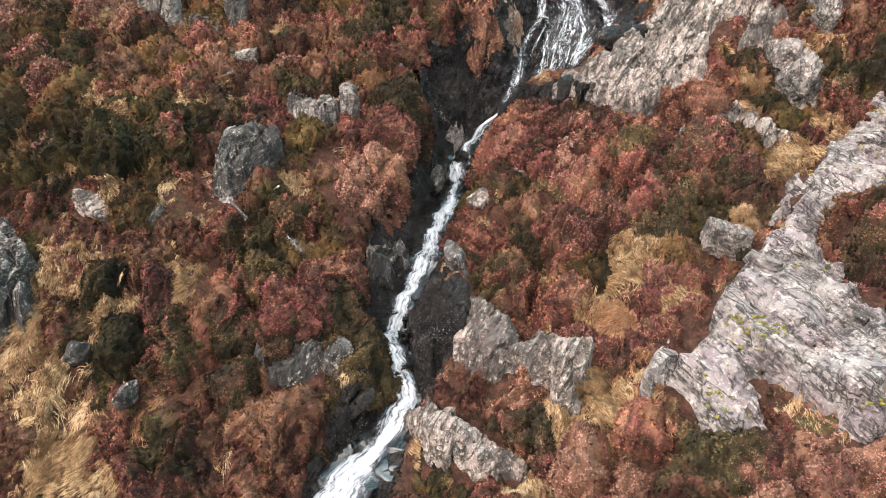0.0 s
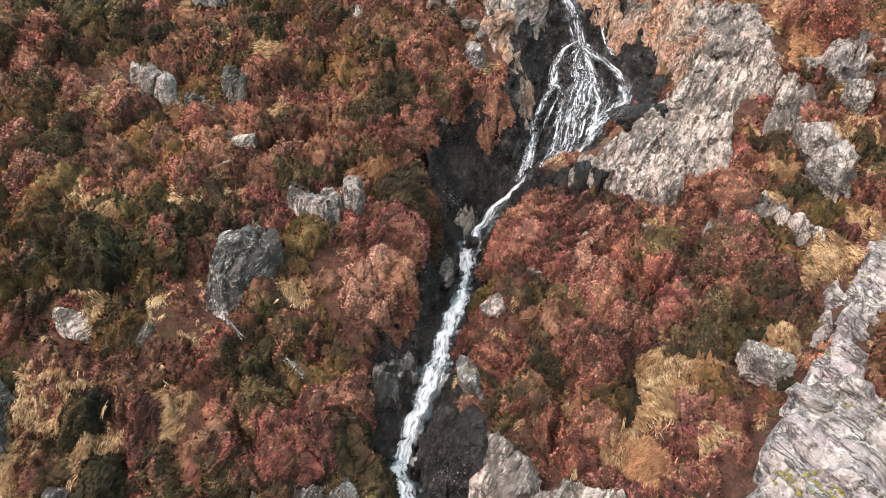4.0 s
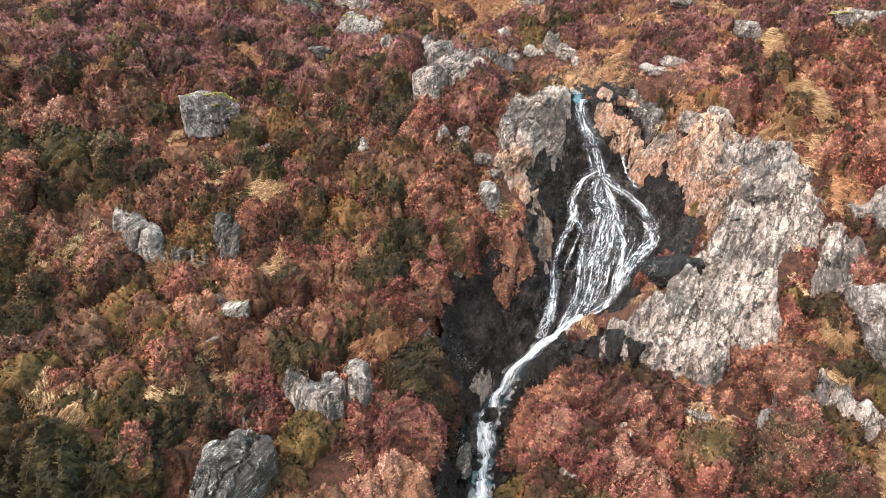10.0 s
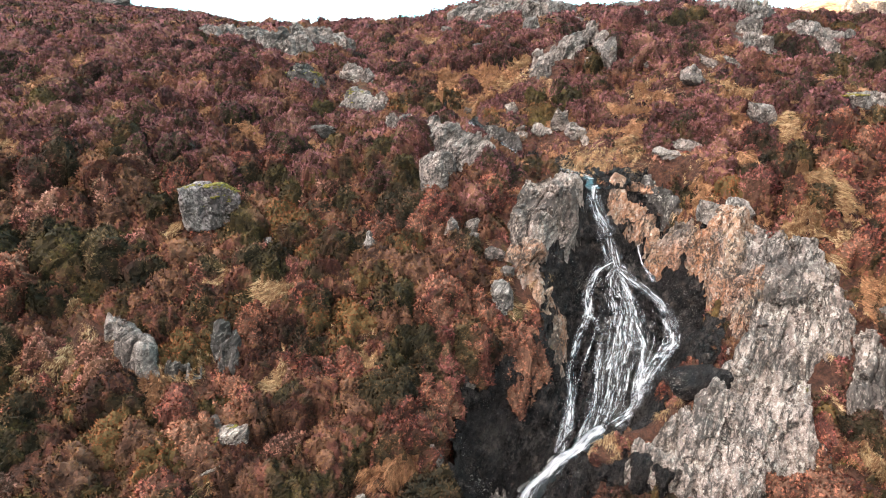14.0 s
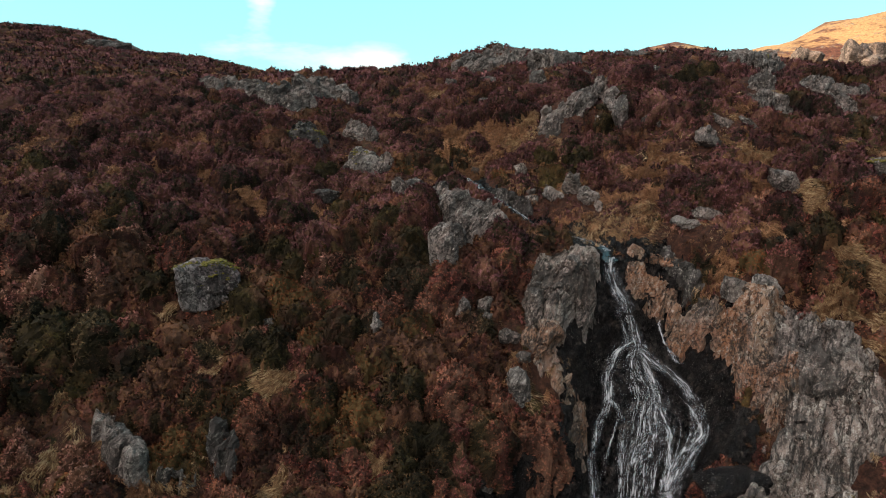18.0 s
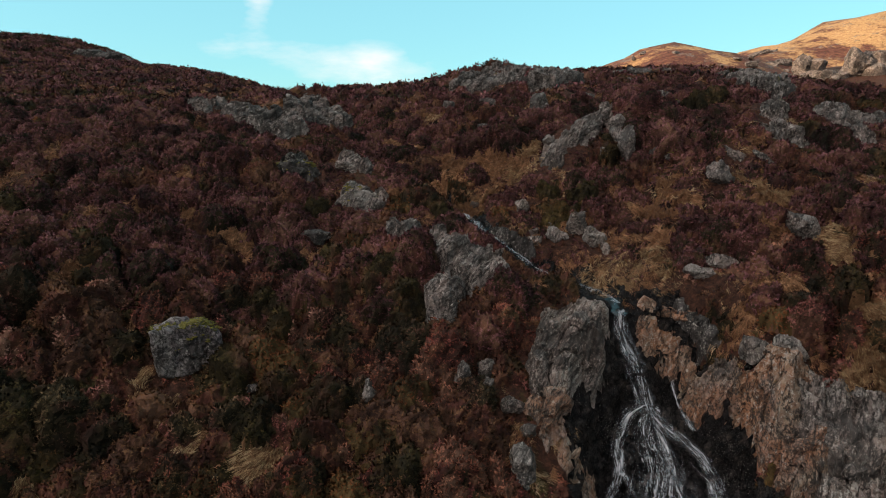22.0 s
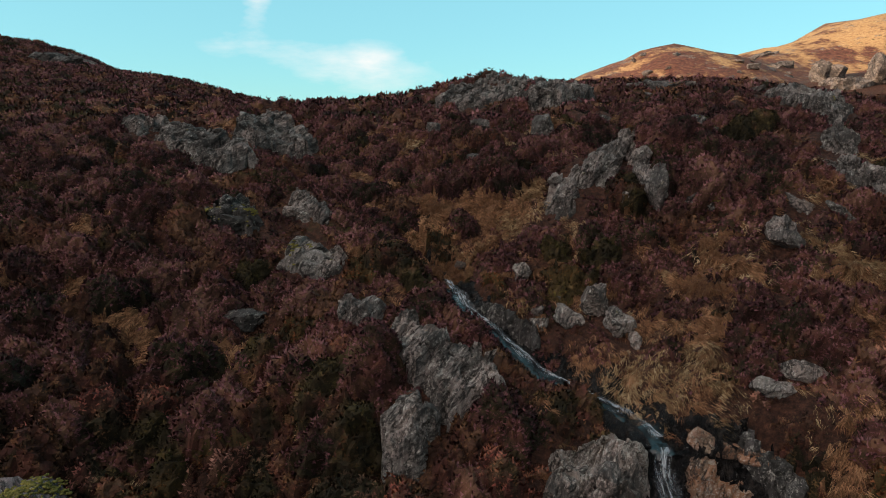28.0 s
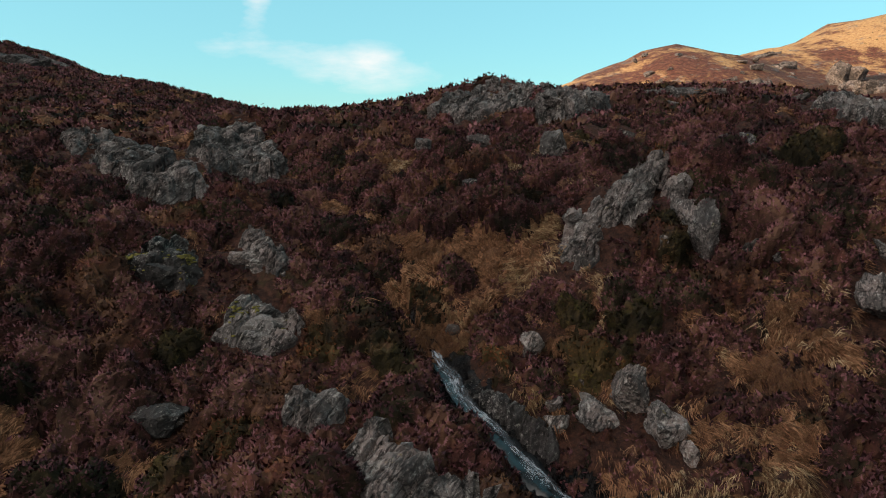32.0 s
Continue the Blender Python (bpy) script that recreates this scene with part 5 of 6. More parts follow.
# tints of living heath: olive, brown, rust, deep red, orange, faded pink
TINTS = [(0.32, (0.70, 1.02, 0.62)), (0.41, (0.88, 1.00, 0.74)), (0.47, (1.02, 0.86, 0.80)), (0.53, (1.04, 0.72, 0.78)), (0.60, (1.08, 0.97, 0.80)), (0.68, (1.10, 1.05, 0.98))]
MAT_HEATHER = plant_material("heather_shoots", [(0.10, (0.0179, 0.0090, 0.0081)), (0.36, (0.0739, 0.0302, 0.0232)), (0.55, (0.1680, 0.0683, 0.0499)), (0.75, (0.2632, 0.1165, 0.0812)), (0.95, (0.3360, 0.1736, 0.1218))], 0.10, 0.5, 0.85, TINTS)
MAT_CRIMSON = plant_material("crimson_heather", [(0.10, (0.0157, 0.0078, 0.0077)), (0.36, (0.0650, 0.0269, 0.0268)), (0.55, (0.1523, 0.0582, 0.0561)), (0.80, (0.2576, 0.1120, 0.1059))], 0.10, 0.5, 0.85, TINTS)
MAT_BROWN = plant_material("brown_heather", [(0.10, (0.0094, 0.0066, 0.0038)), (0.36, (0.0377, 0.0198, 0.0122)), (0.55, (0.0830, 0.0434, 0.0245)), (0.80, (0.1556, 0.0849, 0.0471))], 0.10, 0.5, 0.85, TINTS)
MAT_MAROON = plant_material("maroon_heather", [(0.10, (0.0130, 0.0057, 0.0072)), (0.36, (0.0539, 0.0209, 0.0250)), (0.55, (0.1177, 0.0466, 0.0523)), (0.80, (0.2095, 0.0931, 0.0998))], 0.10, 0.5, 0.85)
MAT_FADED = plant_material("faded_heather", [(0.15, (0.0338, 0.0195, 0.0156)), (0.40, (0.1066, 0.0507, 0.0429)), (0.55, (0.1885, 0.0923, 0.0780)), (0.75, (0.2925, 0.1625, 0.1365))], 0.10, 0.5, 0.85, TINTS)
MAT_BERRY = plant_material("bilberry_shoots", [(0.15, (0.0112, 0.0067, 0.0041)), (0.42, (0.0355, 0.0195, 0.0088)), (0.6, (0.0729, 0.0390, 0.0162)), (0.8, (0.1262, 0.0690, 0.0291))], 0.10, 0.8, 0.85, [(0.36, (0.80, 1.20, 0.70)), (0.48, (1.05, 1.02, 0.80)), (0.60, (1.45, 0.98, 0.95))])
MAT_GRASS = plant_material("dry_grass", [(0.12, (0.0918, 0.0540, 0.0259)), (0.38, (0.1836, 0.1134, 0.0572)), (0.55, (0.2916, 0.1922, 0.1026)), (0.80, (0.4104, 0.2970, 0.1782))], 0.30, 1.1, 0.7)
MAT_TAWNY = plant_material("tawny_grass", [(0.12, (0.0640, 0.0270, 0.0143)), (0.38, (0.1396, 0.0623, 0.0328)), (0.55, (0.2268, 0.1080, 0.0548)), (0.80, (0.3489, 0.1869, 0.1007))], 0.30, 1.1, 0.7)

# stems and litter: darker than their shoots, the shade of the gaps in the colour
MAT_SHADED_STEMS = plant_material("shaded_heather_stems", [(0.15, (0.008, 0.005, 0.004)), (0.42, (0.026, 0.0135, 0.0105)), (0.60, (0.060, 0.031, 0.023)), (0.80, (0.115, 0.064, 0.046))], 0.0, 0.5, 0.9, TINTS)
MAT_SHADED_LITTER = plant_material("shaded_mossy_litter", [(0.15, (0.0063, 0.0054, 0.0029)), (0.42, (0.0231, 0.0162, 0.0076)), (0.60, (0.0504, 0.0333, 0.0133)), (0.80, (0.0893, 0.0576, 0.0247))], 0.0, 0.8, 0.9)
MAT_THATCH = litter_material("grass_thatch", [(0.36, (0.0483, 0.0256, 0.0137)), (0.48, (0.1268, 0.0664, 0.0353)), (0.60, (0.2234, 0.1230, 0.0661)), (0.72, (0.3260, 0.1925, 0.1140))])


def grass_share(x, y):
    """Share of dry grass in the growth: swards and flushes among the heather."""
    g = np.zeros_like(x)
    g = np.maximum(g, bell(x, y, -7.9, 10.7, 0.9, 1.2))
    g = np.maximum(g, 0.55 * bell(x, y, 9.5, 32.0, 5.0, 6.0))
    g = np.maximum(g, bell(x, y, -7.0, 10.5, 0.6, 0.8))
    g = np.maximum(g, bell(x, y, -6.7, 12.3, 0.7, 0.9))
    g = np.maximum(g, bell(x, y, -5.7, 13.8, 0.7, 0.9))
    g = np.maximum(g, bell(x, y, -5.9, 12.4, 0.6, 0.8))
    g = np.maximum(g, bell(x, y, 4.8, 13.0, 0.8, 1.1))
    g = np.maximum(g, bell(x, y, 5.3, 12.3, 0.7, 0.9))
    g = np.maximum(g, bell(x, y, 8.7, 16.0, 1.0, 1.3))
    g = np.maximum(g, bell(x, y, 3.1, 9.9, 0.8, 1.0))
    g = np.maximum(g, bell(x, y, 3.6, 10.1, 0.6, 0.8))
    g = np.maximum(g, bell(x, y, -1.9, 11.1, 0.3, 0.5))
    g = np.maximum(g, bell(x, y, 0.9, 14.8, 0.3, 0.5))
    g = np.maximum(g, bell(x, y, -8.2, 14.5, 0.6, 0.8))
    g = np.maximum(g, bell(x, y, -6.5, 14.5, 0.4, 0.5))
    g = np.maximum(g, bell(x, y, 2.4, 13.1, 0.7, 1.0))
    g = np.maximum(g, bell(x, y, -7.9, 9.8, 0.8, 1.1))
    g = np.maximum(g, bell(x, y, -5.7, 10.0, 0.5, 0.6))
    g = np.maximum(g, bell(x, y, -4.0, 9.9, 0.4, 0.5))
    g = np.maximum(g, bell(x, y, -8.8, 11.4, 0.6, 0.7))
    g = np.maximum(g, bell(x, y, -8.1, 24.4, 0.6, 0.8))
    g = np.maximum(g, bell(x, y, -8.1, 31.3, 1.0, 1.3))
    g = np.maximum(g, bell(x, y, -13.1, 28.9, 0.6, 0.8))
    g = np.maximum(g, bell(x, y, -10.6, 21.6, 0.7, 0.9))
    g = np.maximum(g, bell(x, y, -11.3, 20.9, 0.7, 0.9))
    g = np.maximum(g, bell(x, y, 4.3, 30.8, 1.3, 1.7))
    g = np.maximum(g, bell(x, y, 5.4, 29.5, 1.3, 1.6))
    g = np.maximum(g, bell(x, y, 10.8, 25.6, 1.3, 1.7))
    g = np.maximum(g, bell(x, y, 10.9, 23.2, 0.8, 1.0))
    g = np.maximum(g, bell(x, y, 8.9, 19.6, 0.7, 0.9))
    g = np.maximum(g, bell(x, y, -3.1, 27.2, 0.3, 0.4))
    g = np.maximum(g, bell(x, y, 2.0, 24.8, 0.4, 0.6))
    g = np.maximum(g, bell(x, y, 7.9, 27.4, 0.6, 0.8))
    g = np.maximum(g, bell(x, y, 11.9, 29.4, 1.4, 1.8))
    g = np.maximum(g, bell(x, y, 14.1, 28.2, 1.4, 1.8))
    g = np.maximum(g, bell(x, y, 2.5, 37.6, 1.6, 2.1))
    g = np.maximum(g, bell(x, y, 1.2, 37.8, 1.6, 2.1))
    g = np.maximum(g, bell(x, y, -5.7, 31.7, 0.9, 1.2))
    g = np.maximum(g, bell(x, y, 8.9, 17.4, 1.1, 1.4))
    g = np.maximum(g, bell(x, y, 8.4, 18.0, 1.1, 1.4))
    g = np.maximum(g, bell(x, y, 0.1, 37.6, 0.7, 0.9))
    g = np.maximum(g, bell(x, y, 1.3, 39.7, 0.5, 0.6))
    g = np.maximum(g, bell(x, y, -1.0, 41.6, 0.6, 0.7))
    g = np.maximum(g, bell(x, y, 2.9, 40.3, 0.4, 0.5))
    g = np.maximum(g, bell(x, y, 2.4, 35.8, 0.6, 0.8))
    g = np.maximum(g, bell(x, y, 4.8, 34.5, 0.7, 0.9))
    g = np.maximum(g, bell(x, y, 6.2, 33.3, 1.0, 1.3))
    g = np.maximum(g, bell(x, y, 7.6, 33.6, 0.6, 0.8))
    g = np.maximum(g, bell(x, y, 3.9, 36.0, 0.9, 1.2))
    g = np.maximum(g, bell(x, y, 7.8, 31.9, 0.9, 1.2))
    g = np.maximum(g, bell(x, y, 5.2, 32.1, 0.8, 1.0))
    g = np.maximum(g, bell(x, y, -12.9, 49.7, 1.0, 1.2))
    g = np.maximum(g, bell(x, y, 3.4, 31.3, 0.5, 0.7))
    g = np.maximum(g, bell(x, y, 6.0, 31.4, 1.1, 1.4))
    g = np.maximum(g, bell(x, y, -7.6, 31.2, 0.7, 1.0))
    g = np.maximum(g, bell(x, y, 8.3, 34.1, 0.5, 0.7))
    g = np.maximum(g, bell(x, y, -1.5, 44.5, 0.6, 0.8))
    g = np.maximum(g, bell(x, y, -3.5, 48.0, 0.6, 0.7))
    g = np.maximum(g, bell(x, y, 1.6, 25.9, 0.4, 0.5))
    g = np.maximum(g, bell(x, y, 1.6, 24.6, 0.4, 0.5))
    g = np.maximum(g, bell(x, y, -2.7, 30.4, 0.5, 0.7))
    g = np.maximum(g, bell(x, y, -0.2, 37.7, 0.8, 1.0))
    g = np.maximum(g, bell(x, y, 1.0, 39.2, 0.7, 0.9))
    g = np.maximum(g, bell(x, y, 6.6, 32.0, 0.7, 1.0))
    g = np.maximum(g, bell(x, y, -12.7, 28.7, 0.7, 0.9))
    g = np.maximum(g, bell(x, y, -8.1, 31.2, 0.7, 0.9))
    g = np.maximum(g, bell(x, y, -10.3, 33.8, 0.4, 0.6))
    g = np.maximum(g, 0.42 * bell(x, y, 11, 30, 8, 4))
    g = np.maximum(g, 0.6 * bell(x, y, 2.6, 9.7, 1.2, 1.5))
    g = np.maximum(g, 0.45 * bell(x, y, 7, 8.6, 3, 2))
    g = np.maximum(g, 0.36 * bell(x, y, 4, 35, 5, 4))
    g = np.maximum(g, bell(x, y, -5.0, 31.3, 0.6, 0.8))
    flat = np.stack([x, y, 0 * x], -1).reshape(-1, 3)
    w = waves(flat, 201, 0.30).reshape(x.shape) + 0.7 * waves(flat, 202, 0.09).reshape(x.shape)
    return np.maximum(np.maximum(0.85 * g, 0.10), np.clip(0.34 * w - 0.16, 0, 0.7)) 


def berry_share(x, y):
    """Share of olive bilberry and moss."""
    g = np.zeros_like(x)
    g = np.maximum(g, bell(x, y, -8.8, 17.0, 2.8, 3.9))
    g = np.maximum(g, bell(x, y, -3.3, 16.0, 1.0, 1.4))
    g = np.maximum(g, bell(x, y, -3.5, 14.4, 0.9, 1.2))
    g = np.maximum(g, bell(x, y, -3.7, 23.2, 1.2, 1.6))
    g = np.maximum(g, bell(x, y, 1.2, 10.8, 0.7, 0.9))
    g = np.maximum(g, bell(x, y, 6.5, 13.7, 1.0, 1.3))
    g = np.maximum(g, bell(x, y, -11.3, 20.3, 1.8, 2.5))
    g = np.maximum(g, bell(x, y, -3.2, 21.6, 0.7, 1.0))
    g = np.maximum(g, bell(x, y, -11.3, 17.4, 1.9, 2.6))
    g = np.maximum(g, bell(x, y, 8.8, 17.5, 1.6, 2.3))
    flat = np.stack([x, y, 0 * x], -1).reshape(-1, 3)
    return np.maximum(0.52 * g, np.clip(0.30 * waves(flat, 203, 0.22).reshape(x.shape) - 0.12, 0, 0.5))


def on_bare_rock(x, y, room=0.1):
    bare = np.zeros(x.shape, bool)
    for rx, ry, a, b in BARE:
        bare |= ((x - rx) / (0.8 * a + 0.08 + room)) ** 2 + ((y - ry + room) / (0.7 * b + 0.12 + room)) ** 2 < 1
    for outline in SLABS:
        near = (np.abs(x - outline[0][0]) < 16) & (np.abs(y - outline[0][1]) < 16)
        flat = np.stack([x[near], y[near], 0 * x[near]], -1)
        inside = inside_distance(x[near], y[near], outline)
        bare[near] |= (inside + 0.16 * waves(flat, 401, 0.7) > -0.10 - room - 0.25 * np.clip((y[near] - 30) / 4, 0, 1)) & ((waves(flat, 402, 0.42) < 1.5) | (inside < 0.5))
    near = (np.abs(x) < 9) & (y > 5) & (y < 38)
    bare[near] |= gully_reach(x[near], y[near]) > 0.08
    grade = np.hypot(height(x + 0.2, y) - height(x - 0.2, y), height(x, y + 0.2) - height(x, y - 0.2)) / 0.4
    return bare | (grade > 2.0) & (y < 32)


GROWTH = (("heather", "rust-red winter heather covering the hillside", "heather", 1.0), ("crimson_heather", "deep red heather cushions on the hillside", "heather", 1.0), ("brown_heather", "brown and olive heather cushions on the hillside", "heather", 1.0),
          ("faded_heather", "faded pinkish-grey heather with bare stems", "heather", 1.0), ("bilberry", "olive-green bilberry and moss among the heather", "bilberry", 1.0), ("maroon_heather", "maroon heather on the upper slope", "heather", 1.0),
          ("moor_grass", "straw-yellow dead moor grass combed down the slope", "grass", 2.1), ("deer_grass", "tawny orange-brown deer grass combed down the slope", "grass", 2.0))


def heath_sheet(x, y, size, full, kind, x0, x1, y0, y1, step, seed, coarse=1.0, sprigs=560, long=0.068, wide=0.047):
    """The closed growth of the heath: one sheet of packed rounded cushions, each a dome of small tufts."""
    nx, ny = int((x1 - x0) / step), int((y1 - y0) / step)
    lump, owner = np.full((ny, nx), -0.30), np.zeros((ny, nx), int)
    rng = np.random.default_rng(seed)
    X, Y = np.meshgrid(np.arange(nx) * step + x0, np.arange(ny) * step + y0)
    flat = np.stack([X, Y, 0 * X], -1).reshape(-1, 3)
    wx, wy = [(0.13 * waves(flat, seed + k, 0.9) + 0.06 * waves(flat, seed + k + 2, 2.4)).reshape(X.shape) for k in (1, 2)]
    fringe = 0.07 * waves(flat, seed + 9, 4.0).reshape(X.shape) + rng.normal(0, 0.02, X.shape)
    for k in np.where((x > x0 - 1) & (x < x1 + 1) & (y > y0 - 1) & (y < y1 + 1))[0]:
        r = 0.54 * size[k]
        i0, i1 = max(0, int((x[k] - r - 0.15 - x0) / step)), min(nx, int((x[k] + r + 0.15 - x0) / step) + 2)
        j0, j1 = max(0, int((y[k] - r - 0.15 - y0) / step)), min(ny, int((y[k] + r + 0.15 - y0) / step) + 2)
        if i1 <= i0 or j1 <= j0:
            continue
        part = (slice(j0, j1), slice(i0, i1))
        q = ((X[part] + wx[part] - x[k]) ** 2 + (Y[part] + wy[part] - y[k]) ** 2) / (r * r)
        dome = np.where(q < 1, 0.60 * full[k] * size[k] * np.clip(1 - q, 0, 1) ** 0.62 - 0.20, -0.30)
        over = dome + fringe[part] * (1 if k % 2 else -1) > lump[part]
        lump[part] = np.maximum(dome, lump[part])
        owner[part] = np.where(over, k, owner[part])
    # tufts: small domes of two sizes
    grain, shade = np.zeros_like(X), np.zeros_like(X)
    for cell, rise in ((0.24 * coarse, 0.15 * coarse), (0.11 * coarse, 0.05 * coarse)):
        u, v = (X + wx) / cell, (Y + wy) / (cell * 0.9)
        i, j = np.floor(u), np.floor(v)
        near, own = np.full(X.shape, 9.0), np.zeros_like(X)
        for di in (-1, 0, 1):
            for dj in (-1, 0, 1):
                d = np.hypot(u - i - di - chance(i + di, j + dj, seed), v - j - dj - chance(i + di, j + dj, seed + 3))
                own = np.where(d < near, chance(i + di, j + dj, seed + 5), own)
                near = np.minimum(near, d)
        grain += rise * (1 - near ** 2 / 0.5) * (0.6 + 0.8 * own)
        shade = own if cell > 0.15 * coarse else 0.6 * shade + 0.4 * own
    rim = np.minimum(np.minimum(X - x0, x1 - step - X), np.minimum(Y - y0, y1 - step - Y))
    lump = -0.30 + (lump + 0.30) * np.clip(rim / (6 * step), 0, 1)
    growing = lump > -0.25
    lump = np.where(growing, lump + grain, lump)
    tint = np.clip(0.5 + 0.22 * waves(np.stack([x, y, 0 * x], 1), seed + 30, 0.35) + rng.uniform(-0.38, 0.38, len(x)), 0, 1)
    ground_z = height(X, Y)
    bulge = np.stack([height(X - 0.5, Y) - height(X + 0.5, Y), height(X, Y - 0.5) - height(X, Y + 0.5), np.ones_like(X)], -1)
    bulge[..., :2] *= np.minimum(1, 1.3 / (np.hypot(bulge[..., 0], bulge[..., 1]) + 1e-6))[..., None]
    bulge /= np.linalg.norm(bulge, axis=-1)[..., None]
    surface = np.stack([X, Y, ground_z], -1) + bulge * (1.1 * lump)[..., None]
    v = surface + rng.normal(0, 1, (ny, nx, 3)) * (0.22, 0.22, 0.26) * step
    f = grid_faces(nx, ny)
    keep = growing.reshape(-1)[f].any(1)
    used, f = np.unique(f[keep], return_inverse=True)
    f = f.reshape(-1, 4)
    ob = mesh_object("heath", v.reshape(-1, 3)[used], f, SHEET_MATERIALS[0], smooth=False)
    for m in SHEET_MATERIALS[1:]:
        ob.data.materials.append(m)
    # the dark stems and litter also carry the shade between the cushions
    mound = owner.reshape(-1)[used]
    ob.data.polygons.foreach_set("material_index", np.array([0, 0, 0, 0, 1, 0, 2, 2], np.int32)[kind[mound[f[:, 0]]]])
    hue = np.stack([tint[mound], shade.reshape(-1)[used]], -1)
    ob.data.uv_layers.new(name="own").data.foreach_set("uv", hue[f.reshape(-1)].astype(np.float32).ravel())
    tagged(ob, "woody stems and litter toned dark as shaded gaps, and thatch, under the heather", "heather", kind="stuff")
    # shoots and blades all over the sheet
    out = np.cross(np.gradient(surface, axis=1), np.gradient(surface, axis=0)).reshape(-1, 3)
    area_of = np.linalg.norm(out, axis=1)
    out /= area_of[:, None]
    out[:, 2] = np.abs(out[:, 2])
    surface = surface.reshape(-1, 3)
    can = np.where((growing & (lump > -0.12) & in_sight(X, Y)).ravel())[0]
    what = kind[owner.ravel()[can]]
    fine = 0.60 + 0.40 * np.clip((flat[can, 1] - 8) / 11, 0, 1)
    comb = np.stack([waves(flat[can], seed + 20, 0.5), -1.1 + 0.5 * waves(flat[can], seed + 21, 0.4), 0 * can], 1)
    for which, (name, label, category, share) in enumerate(GROWTH):
        here = np.where(what == which)[0]
        if len(here) < 10:
            continue
        area = np.cumsum(np.minimum(area_of[can[here]], 5 * step * step) / fine[here] ** 2)
        count = int(area[-1] * sprigs * share)
        here = here[np.minimum(np.searchsorted(area, rng.uniform(0, area[-1], count)), len(here) - 1)]
        at, n = can[here], out[can[here]]
        shift = rng.uniform(-0.6, 0.6, (count, 2)) * step
        foot = surface[at] - 0.012 * n
        foot[:, :2] += shift
        foot[:, 2] -= np.clip((shift * n[:, :2]).sum(1) / np.clip(n[:, 2], 0.25, 1), -step, step)
        if which in (6, 7):
            way = comb[here] + 0.35 * n + rng.normal(0, 0.22, (count, 3))
            way[:, 2] -= 0.45
            l, w = 2.6 * long * rng.uniform(0.4, 1.4, (count, 1)), 0.24 * wide * rng.uniform(0.6, 1.4, (count, 1))
            foot += n * rng.uniform(0.0, 0.07, (count, 1))
        else:
            way = 0.85 * n + np.array((0, 0, 0.25)) + rng.normal(0, 0.42, (count, 3))
            l, w = long * rng.uniform(0.5, 1.4, (count, 1)), wide * rng.uniform(0.6, 1.3, (count, 1))
        l, w = l * fine[here, None], w * fine[here, None]
        way /= np.linalg.norm(way, axis=1)[:, None]
        side = np.cross(way, n + rng.normal(0, 0.4, (count, 3)))
        side *= w / 2 / (np.linalg.norm(side, axis=1)[:, None] + 1e-6)
        tris = np.stack([foot - side, foot + side, foot + way * l], 1)
        lean = n + rng.normal(0, 0.20, (count, 3))
        lean /= np.linalg.norm(lean, axis=1)[:, None]
        leafy = mesh_object(name, tris.reshape(-1, 3), np.arange(3 * count).reshape(-1, 3), HEATH_MATERIALS[which], smooth=True)
        leafy.data.normals_split_custom_set_from_vertices(np.repeat(lean, 3, 0))
        hue = np.stack([tint[owner.ravel()[at]], shade.ravel()[at]], -1)
        leafy.data.uv_layers.new(name="own").data.foreach_set("uv", np.repeat(hue, 3, 0).astype(np.float32).ravel())
        tagged(leafy, label, category, kind="stuff")


def tuft(seed, locks, blades, tall, width, lying, root=0.16):
    """A tussock of thin blades in locks that hang down the slope: triangles (n, 3, 3), normals (n, 3) and a number for each lock."""
    rng = np.random.default_rng(seed)
    tris, normals, own = [], [], []
    lie = rng.uniform(-0.7, 0.7)
    comb = np.array([math.sin(lie), -math.cos(lie), 0])
    for _ in range(locks):
        a = rng.uniform(0, 6.283)
        out = np.array([math.cos(a), math.sin(a), 0]) * rng.uniform(0.2, 0.8) + comb * rng.uniform(0.35, 0.9)
        heart = np.array([rng.normal(0, root), rng.normal(0, root), -0.03])
        shade, high, long = rng.uniform(0, 1), rng.uniform(0.5, 1.1), rng.uniform(0.7, 1.2)
        for _ in range(blades):
            way = out + rng.normal(0, 0.17, 3) * (1, 1, 0.3)
            side = np.cross(way, (rng.normal(0, 0.3), rng.normal(0, 0.3), 1))
            side *= width * rng.uniform(0.6, 1.3) / (np.linalg.norm(side) + 1e-6)
            foot = heart + rng.normal(0, 0.035, 3) * (1, 1, 0.3)
            l = tall * long * rng.uniform(0.65, 1.2)
            p = [foot + way * lying * l * k ** 1.2 + np.array([0, 0, l * high * (1.15 * k - 1.05 * k * k)]) for k in (0, 0.5, 1.0)]
            n = np.array([way[0] * 0.5, way[1] * 0.5, 0.9]) + rng.normal(0, 0.22, 3)
            tris += [(p[0] - side * 0.6, p[0] + side * 0.6, p[1] + side), (p[0] - side * 0.6, p[1] + side, p[1] - side), (p[1] - side, p[1] + side, p[2])]
            normals += [n / np.linalg.norm(n)] * 3
            own += [shade] * 3
    return np.array(tris), np.array(normals), np.array(own)


